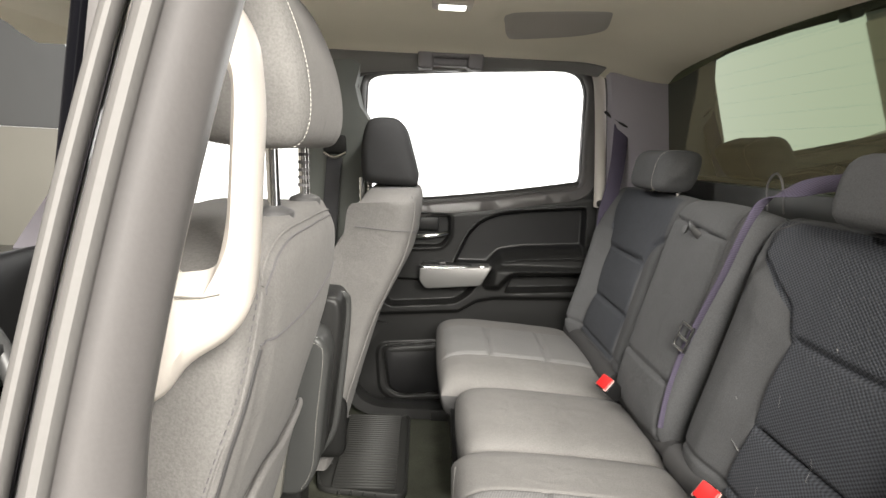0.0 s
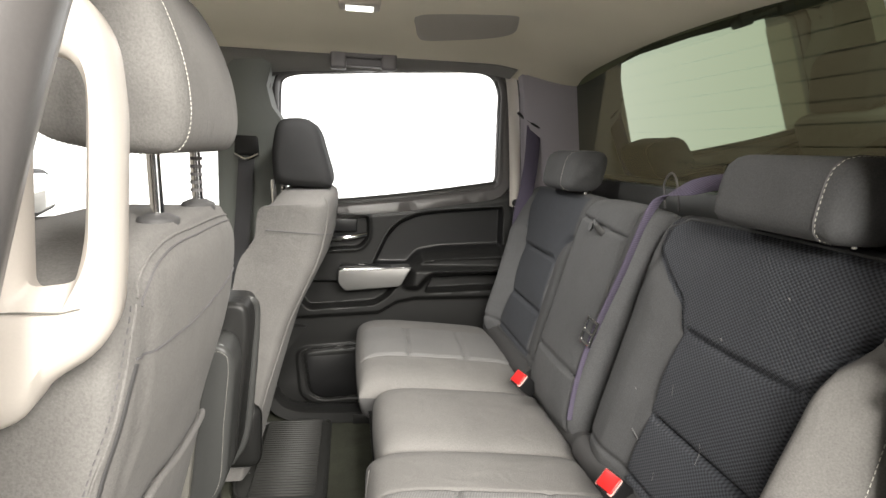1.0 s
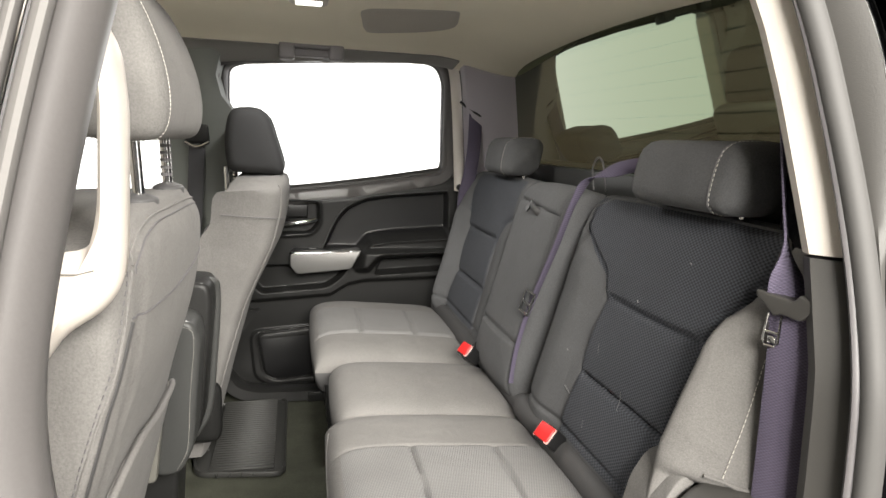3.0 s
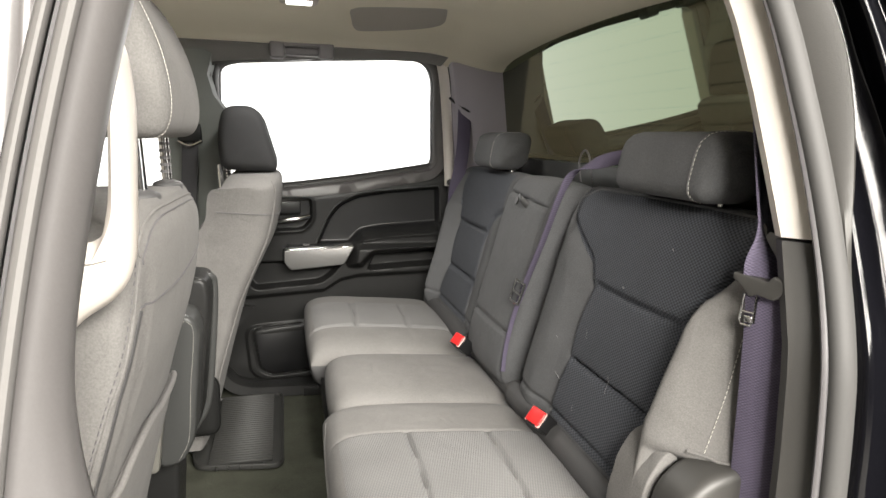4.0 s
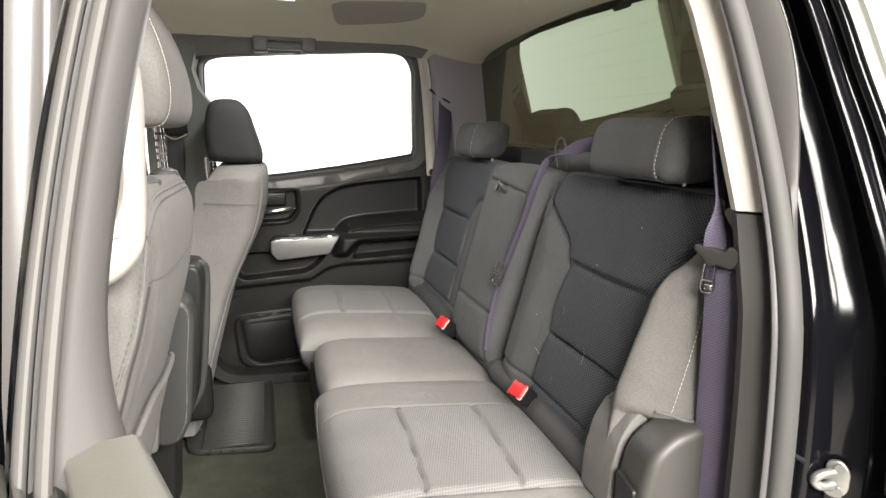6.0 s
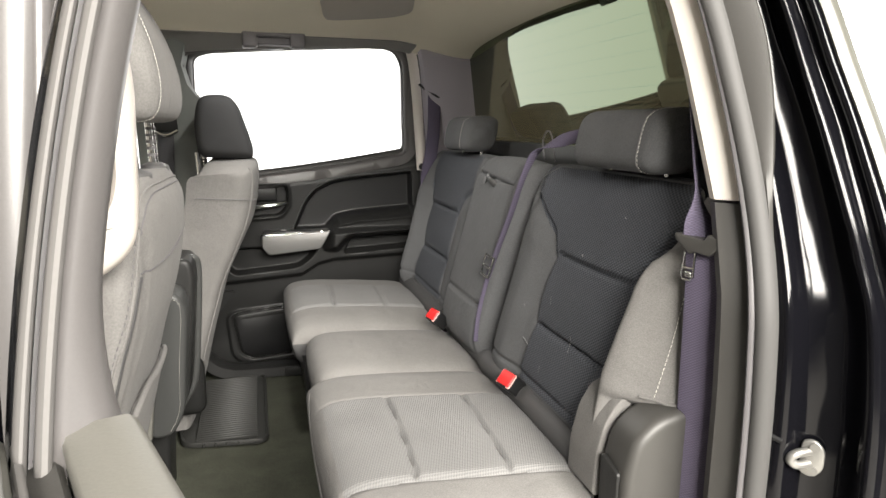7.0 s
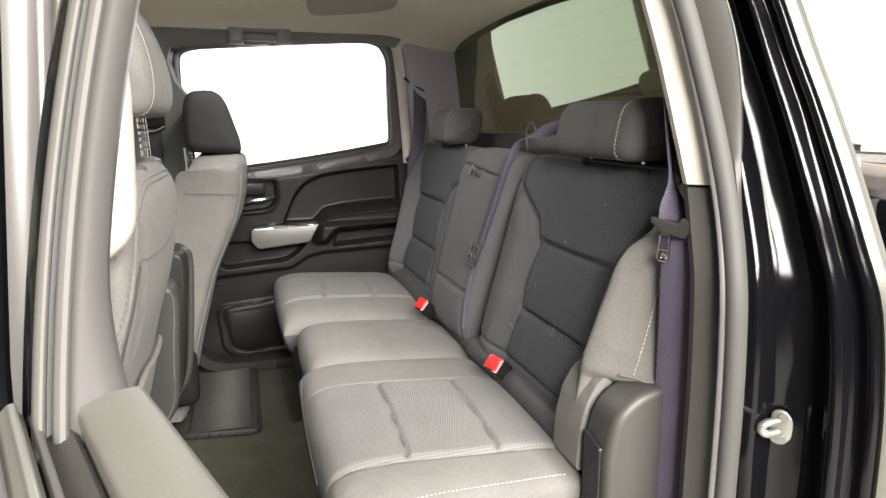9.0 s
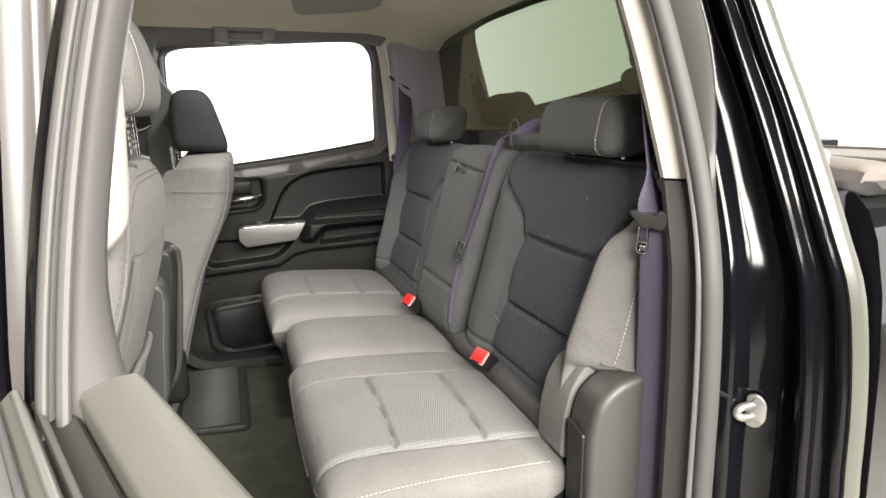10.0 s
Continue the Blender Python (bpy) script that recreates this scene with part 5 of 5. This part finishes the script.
def near_trim(zs):
    out = []
    for z in zs:
        x = interp(z, TZ, TX)
        y = interp(z, JZ, [p[1] for p in JI]) + 0.018
        out.append([(x + 0.03, y - 0.03, z), (x, y, z), (x - 0.018, y + 0.022, z), (x - 0.014, y + 0.036, z), (x + 0.05, y + 0.06, z), (0.94, y + 0.05, z), (0.95, y + 0.0, z)])
    return out


solo("trim_near_pillar", loft(near_trim(np.linspace(1.462, 1.86, 20))), GREY_TRIM, "pale grey upper trim of the near rear pillar", "pillar trim", kind="structure")
solo("trim_near_lower", loft(near_trim(np.linspace(0.70, 1.458, 20))), NEAR_TRIM, "charcoal lower trim of the near rear pillar", "pillar trim", kind="structure")
striker = thing("door_striker", (0.83, 0.33, 1.12), "zinc-plated door striker loop on the jamb", "door striker")
sm = Matrix.Translation(jamb_at(1.142, 0.36, -0.018)) @ pose(0, 0, 0, 0, 0, math.degrees(math.atan2(JO[3][1] - JI[3][1], JO[3][0] - JI[3][0]))) @ Matrix.Scale(0.85, 4)
part("plate", prism(rounded([(-0.012, -0.026), (0.006, -0.031), (0.020, -0.016), (0.020, 0.016), (0.006, 0.031), (-0.012, 0.026)], 0.010), "y", -0.007, 0.0, 0.002), ZINC, striker).data.transform(Matrix.Translation(-ORIGIN["door_striker"]) @ sm @ Matrix.Translation(ORIGIN["door_striker"]))
part("loop", tube([sm @ Vector(p) for p in smooth_line([(0.000, -0.004, -0.010), (-0.016, -0.020, -0.009), (-0.024, -0.024, 0.0), (-0.016, -0.020, 0.009), (0.000, -0.004, 0.010)])], 0.006, 10), ZINC, striker)
for zz in (-0.019, 0.019):
    part("screw", tube([sm @ Vector(p) for p in ((0.006, -0.006, zz), (0.006, -0.010, zz))], 0.006, 14), ZINC, striker)
part("latch_pin", tube([jamb_at(1.168, 0.11, 0.004), jamb_at(1.165, 0.18, 0.006)], 0.0045, 8), PLASTIC_SOFT, striker)
solo("wall_near_sill", rbox(-1.3, 0.98, 0.24, 0.42, 0.45, 0.68, 0.03, 4), PAINT, "black near sill of the cab", "wall", kind="structure")
solo("near_roof_rail", sweep(smooth_line([(0.66, 0.535, 1.885), (0.50, 0.535, 1.892), (0.10, 0.535, 1.892), (-0.4, 0.54, 1.88), (-0.75, 0.54, 1.84)]), circle(0.06, 14, 0.04), (0, 1, 0)), PAINT, "black roof rail over the near doors", "rail", kind="structure")

# pickup bed behind the cab
bedp = [(0.425, 1.437), (0.400, 1.442), (0.370, 1.438), (0.345, 1.415), (0.327, 1.375), (0.310, 1.30), (0.300, 1.20), (0.293, 1.00), (0.300, 0.80), (0.32, 0.60), (0.45, 0.60), (0.45, 1.43)]
bed = thing("pickup_bed", (1.6, 1.2, 0.6), "glossy black side of the pickup bed with folded cover", "pickup bed")
part("side_wall", loft([[(x + f, y + (0.010 if e else 0), z - (0.006 if e and z > 1.3 else 0)) for y, z in bedp] for x, f, e in ((0.992, 0, 1), (0.998, 0, 0), (1.02, 0, 0), (1.6, 0, 0), (3.0, 0, 0))]), CLEARCOAT, bed, "black side wall")
part("far_side_wall", loft([[(x, mirror_y(y), z) for y, z in bedp] for x in (0.992, 3.0)]), PAINT, bed)
part("front_wall", rbox(0.998, 1.03, 0.44, 2.03, 0.60, 1.42, 0.005), PAINT, bed)
part("bed_floor", rbox(1.0, 3.0, 0.44, 2.03, 0.72, 0.80, 0.005), PAINT, bed)
part("rail_cap", sweep([(1.005, 0.385, 1.447), (3.0, 0.385, 1.447)], [(-0.045, -0.008), (0.04, -0.008), (0.05, 0.0), (0.03, 0.012), (-0.04, 0.010)], (0, -1, 0)), SATIN, bed, "bright rail cap")
tonneau = thing("tonneau_cover", (1.2, 1.2, 1.46), "beige-grey folded vinyl tonneau cover on the bed", "bed cover")
part("fold", loft([[(x, 0.365, 1.452), (x, 0.360, 1.468), (x, 0.375, 1.482 + h), (x, 0.50, 1.488 + h), (x, 2.0, 1.488 + h), (x, 2.08, 1.47), (x, 2.08, 1.452)] for x, h in ((1.0, -0.012), (1.008, -0.003), (1.02, 0.0), (1.045, 0.0), (1.056, -0.003), (1.062, -0.010))]), TONNEAU, tonneau, "rolled front fold")
part("cover_sheet", loft([[(x, 0.345, 1.450), (x, 0.340, 1.460), (x, 0.36, 1.474 + 0.003 * math.sin(x * 30)), (x, 0.6, 1.480), (x, 1.9, 1.480), (x, 2.12, 1.46), (x, 2.12, 1.450)] for x in np.linspace(1.066, 1.40, 24)]), TONNEAU, tonneau, "stretched vinyl sheet")
for k in range(2):
    part("seam", tube([(1.075 + 0.30 * k, y, 1.482) for y in np.linspace(0.38, 2.0, 6)], 0.003, 6), TONNEAU, tonneau)

# ---------------------------------------------------------------- near centre pillar with its grab handle
pz = [0.66, 1.0, 1.30, 1.36, 1.45, 1.55, 1.65, 1.75, 1.86]


def lean(z):
    return 0.16 * (z - 1.5)


pil = [[(-0.030 + lean(z), 0.392 + t, z), (-0.060 + lean(z), 0.388 + t, z), (-0.072 + lean(z), 0.41 + t, z), (-0.074 + lean(z), 0.462 + t, z), (-0.050 + lean(z), 0.470 + t, z), (-0.026 + lean(z), 0.43 + t, z)] for z, t in ((z, 0.25 * max(0, z - 1.5)) for z in pz)]
solo("pillar_near", loft(pil), GREY_TRIM, "pale grey trim of the near centre pillar", "pillar", kind="structure")


def tumble(z):
    return 0.28 * (max(z, 1.34) - 1.5)


band = [(-0.010, 0.400), (-0.008, 0.384), (-0.011, 0.374), (-0.018, 0.370), (-0.022, 0.372), (-0.026, 0.369), (-0.034, 0.366), (-0.046, 0.368), (-0.050, 0.385), (-0.045, 0.400)]
solo("pillar_near_seal", loft([[(x + 0.05 * (z - 1.55), y + 0.6 * tumble(z), z) for x, y in band] for z in np.linspace(0.68, 1.88, 30)]), DOOR_TRIM, "smooth grey seal down the near centre pillar", "seal", kind="structure", smooth=60)
skin = [(-0.044, 0.400), (-0.046, 0.374), (-0.050, 0.367), (-0.056, 0.368), (-0.061, 0.376), (-0.063, 0.400), (-0.068, 0.440), (-0.050, 0.440)]
solo("pillar_near_cover", loft([[(x + 0.05 * (z - 1.55), y + 0.6 * tumble(z), z) for x, y in skin] for z in np.linspace(0.66, 1.86, 30)]), PAINT, "glossy black painted front edge of the near centre pillar", "pillar cover", kind="structure", smooth=60)
handle = thing("pillar_grab_handle", (0.0, 0.45, 1.52), "pale grey grab handle on the near centre pillar", "grab handle")
LOOP_OUT = rounded([(-0.075, 1.352), (-0.030, 1.366), (-0.012, 1.396), (0.020, 1.416), (0.036, 1.438), (0.040, 1.470), (0.045, 1.590), (0.040, 1.640), (0.022, 1.668), (-0.02, 1.682), (-0.080, 1.680)], 0.016, 6)
LOOP_IN = rounded([(-0.022, 1.466), (0.009, 1.470), (0.020, 1.483), (0.024, 1.560), (0.026, 1.606), (0.015, 1.622), (-0.016, 1.625)], 0.010, 6)


def loop_body():
    """A flat loop with a rounded rim and a hole through it."""
    n = 96

    def even(poly):
        p = [Vector(q) for q in poly]
        d = [0.0]
        for a, b in zip(p, p[1:] + p[:1]):
            d.append(d[-1] + (b - a).length)
        xs, zs = [q.x for q in p] + [p[0].x], [q.y for q in p] + [p[0].y]
        return [(interp(d[-1] * k / n, d, xs), interp(d[-1] * k / n, d, zs)) for k in range(n)]

    def by_angle(poly, cx, cz):
        e = even(poly)
        return sorted(e, key=lambda q: math.atan2(q[1] - cz, q[0] - cx))
    cx, cz = 0.002, 1.54
    o, i = by_angle(LOOP_OUT, cx, cz), by_angle(LOOP_IN, cx, cz)
    rings = []
    for f, y in ((0.0, 0.452), (0.10, 0.440), (0.30, 0.434), (0.70, 0.434), (0.92, 0.442), (1.0, 0.455), (0.94, 0.472), (0.70, 0.480), (0.30, 0.480), (0.06, 0.474)):
        rings.append([(a[0] * (1 - f) + b[0] * f, y, a[1] * (1 - f) + b[1] * f) for a, b in zip(i, o)])
    rings.append(rings[0])
    return loft(rings, True, False)


lb = loop_body()
bmesh.ops.remove_doubles(lb, verts=lb.verts[:], dist=0.0003)
part("grip", lb, HANDLE_TRIM, handle, "pale grey loop grip")
part("seam_line", tube([(x, 0.4338, z) for x, z in ((-0.050, 1.452), (-0.020, 1.453), (0.008, 1.453), (0.020, 1.456))], 0.0007, 6), SILL_TRIM, handle, "parting line above the foot")

# ---------------------------------------------------------------- open near rear door, its glass lowered
near_door = thing("door_3", (0.06, 0.17, 1.30), "open rear door with lowered glass, grey frame and sill trim", "car door", kind="structure")
DU = Vector((0.352, -0.936, 0))                 # along the door, away from its hinge
DN = Vector((0.936, 0.352, 0))                  # out of its inner face


def door_pt(s, n, z):
    return Vector((0.028, 0.190, 0)) + DU * s + DN * n + Vector((0, 0, z))


part("sill_trim", loft([[door_pt(s, n, z) for n, z in ((0.004, 1.30), (0.001, 1.354), (0.0035, 1.359), (0.020, 1.361), (0.042, 1.360), (0.047, 1.356), (0.051, 1.340), (0.054, 1.20), (0.054, 0.70), (0.004, 0.70))] for s in np.linspace(-0.012, 0.80, 30)]), SILL_TRIM, near_door, "grey top of the inner door trim", smooth=60)
part("inner_belt_seal", loft([[door_pt(s, n, z) for n, z in ((-0.0255, 1.30), (-0.0250, 1.338), (-0.016, 1.343), (-0.004, 1.347), (0.000, 1.342), (0.000, 1.30))] for s in np.linspace(-0.02, 0.80, 12)]), NEAR_TRIM, near_door, "dark inner belt seal")
for rn, rz, rr, rm in ((-0.023, 1.352, 0.0030, SEAL), (-0.034, 1.363, 0.0032, MOULDING), (-0.0465, 1.358, 0.0022, SEAL_DARK)):
    part("seal_rib", tube([door_pt(s, rn, rz) for s in np.linspace(-0.02, 0.80, 8)], rr, 8), rm, near_door)
part("outer_belt_seal", loft([[door_pt(s, n, z) for n, z in ((-0.046, 1.30), (-0.046, 1.352), (-0.036, 1.362), (-0.028, 1.352), (-0.026, 1.30))] for s in np.linspace(-0.03, 0.80, 12)]), SILL_TRIM, near_door, "grey outer belt seal")
part("outer_moulding", loft([[door_pt(s, n, z) for n, z in ((-0.075, 1.30), (-0.072, 1.350), (-0.060, 1.364), (-0.048, 1.356), (-0.047, 1.30))] for s in np.linspace(-0.05, 0.80, 12)]), MOULDING, near_door, "grey outer belt moulding")
part("outer_skin", loft([[door_pt(s, n, z) for n, z in ((-0.072, 1.31), (-0.085, 1.25), (-0.100, 1.10), (-0.105, 0.90), (-0.095, 0.62), (-0.01, 0.62), (-0.01, 1.30))] for s in np.linspace(-0.06, 0.84, 20)]), PAINT, near_door, "glossy black outer door skin")


def frame_path(z):
    d = z - 1.358
    return Vector((0.020 + 0.043 * d + 0.346 * d * d, 0.190 + 0.310 * d - 0.251 * d * d, z))


zs = np.linspace(1.335, 1.90, 40)


def upright(profile_of):
    rings = []
    for z in zs:
        p = frame_path(z)
        rings.append([p + DN * n + DU * s for n, s in profile_of(z)])
    return loft(rings)


def trim_profile(z):
    w = 0.034 + 0.020 * max(0, (1.46 - z) / 0.12) ** 2 * (z < 1.46)
    return [(0.002, 0.010), (0.004, 0.004), (0.010, 0.002), (w * 0.5, -0.004), (w * 0.8, -0.014), (w * 0.97, -0.030), (w, -0.045), (w - 0.006, -0.06), (0.0, -0.06)]


part("front_upright", upright(trim_profile), DOOR_TRIM, near_door, "grey inner trim of the window frame", smooth=60)
part("channel_lip", upright(lambda z: [(a * 0.0052 - 0.0012, b * 0.008 + 0.006) for a, b in circle(1, 10)]), SEAL, near_door, "rubber lip of the glass channel")
part("channel", upright(lambda z: [(-0.003, -0.02), (-0.004, -0.006), (-0.008, -0.006), (-0.009, -0.02)]), SEAL_DARK, near_door, "black glass channel")
part("outer_lip", upright(lambda z: [(a * 0.0042 - 0.0135, b * 0.010 + 0.002) for a, b in circle(1, 14)]), SEAL, near_door, "grey outer channel lip")
part("outer_cover", upright(lambda z: [(-0.010, -0.012), (-0.015, -0.020), (-0.017, -0.030), (-0.018, -0.05), (-0.008, -0.05)]), PAINT, near_door, "glossy black outer frame cover")
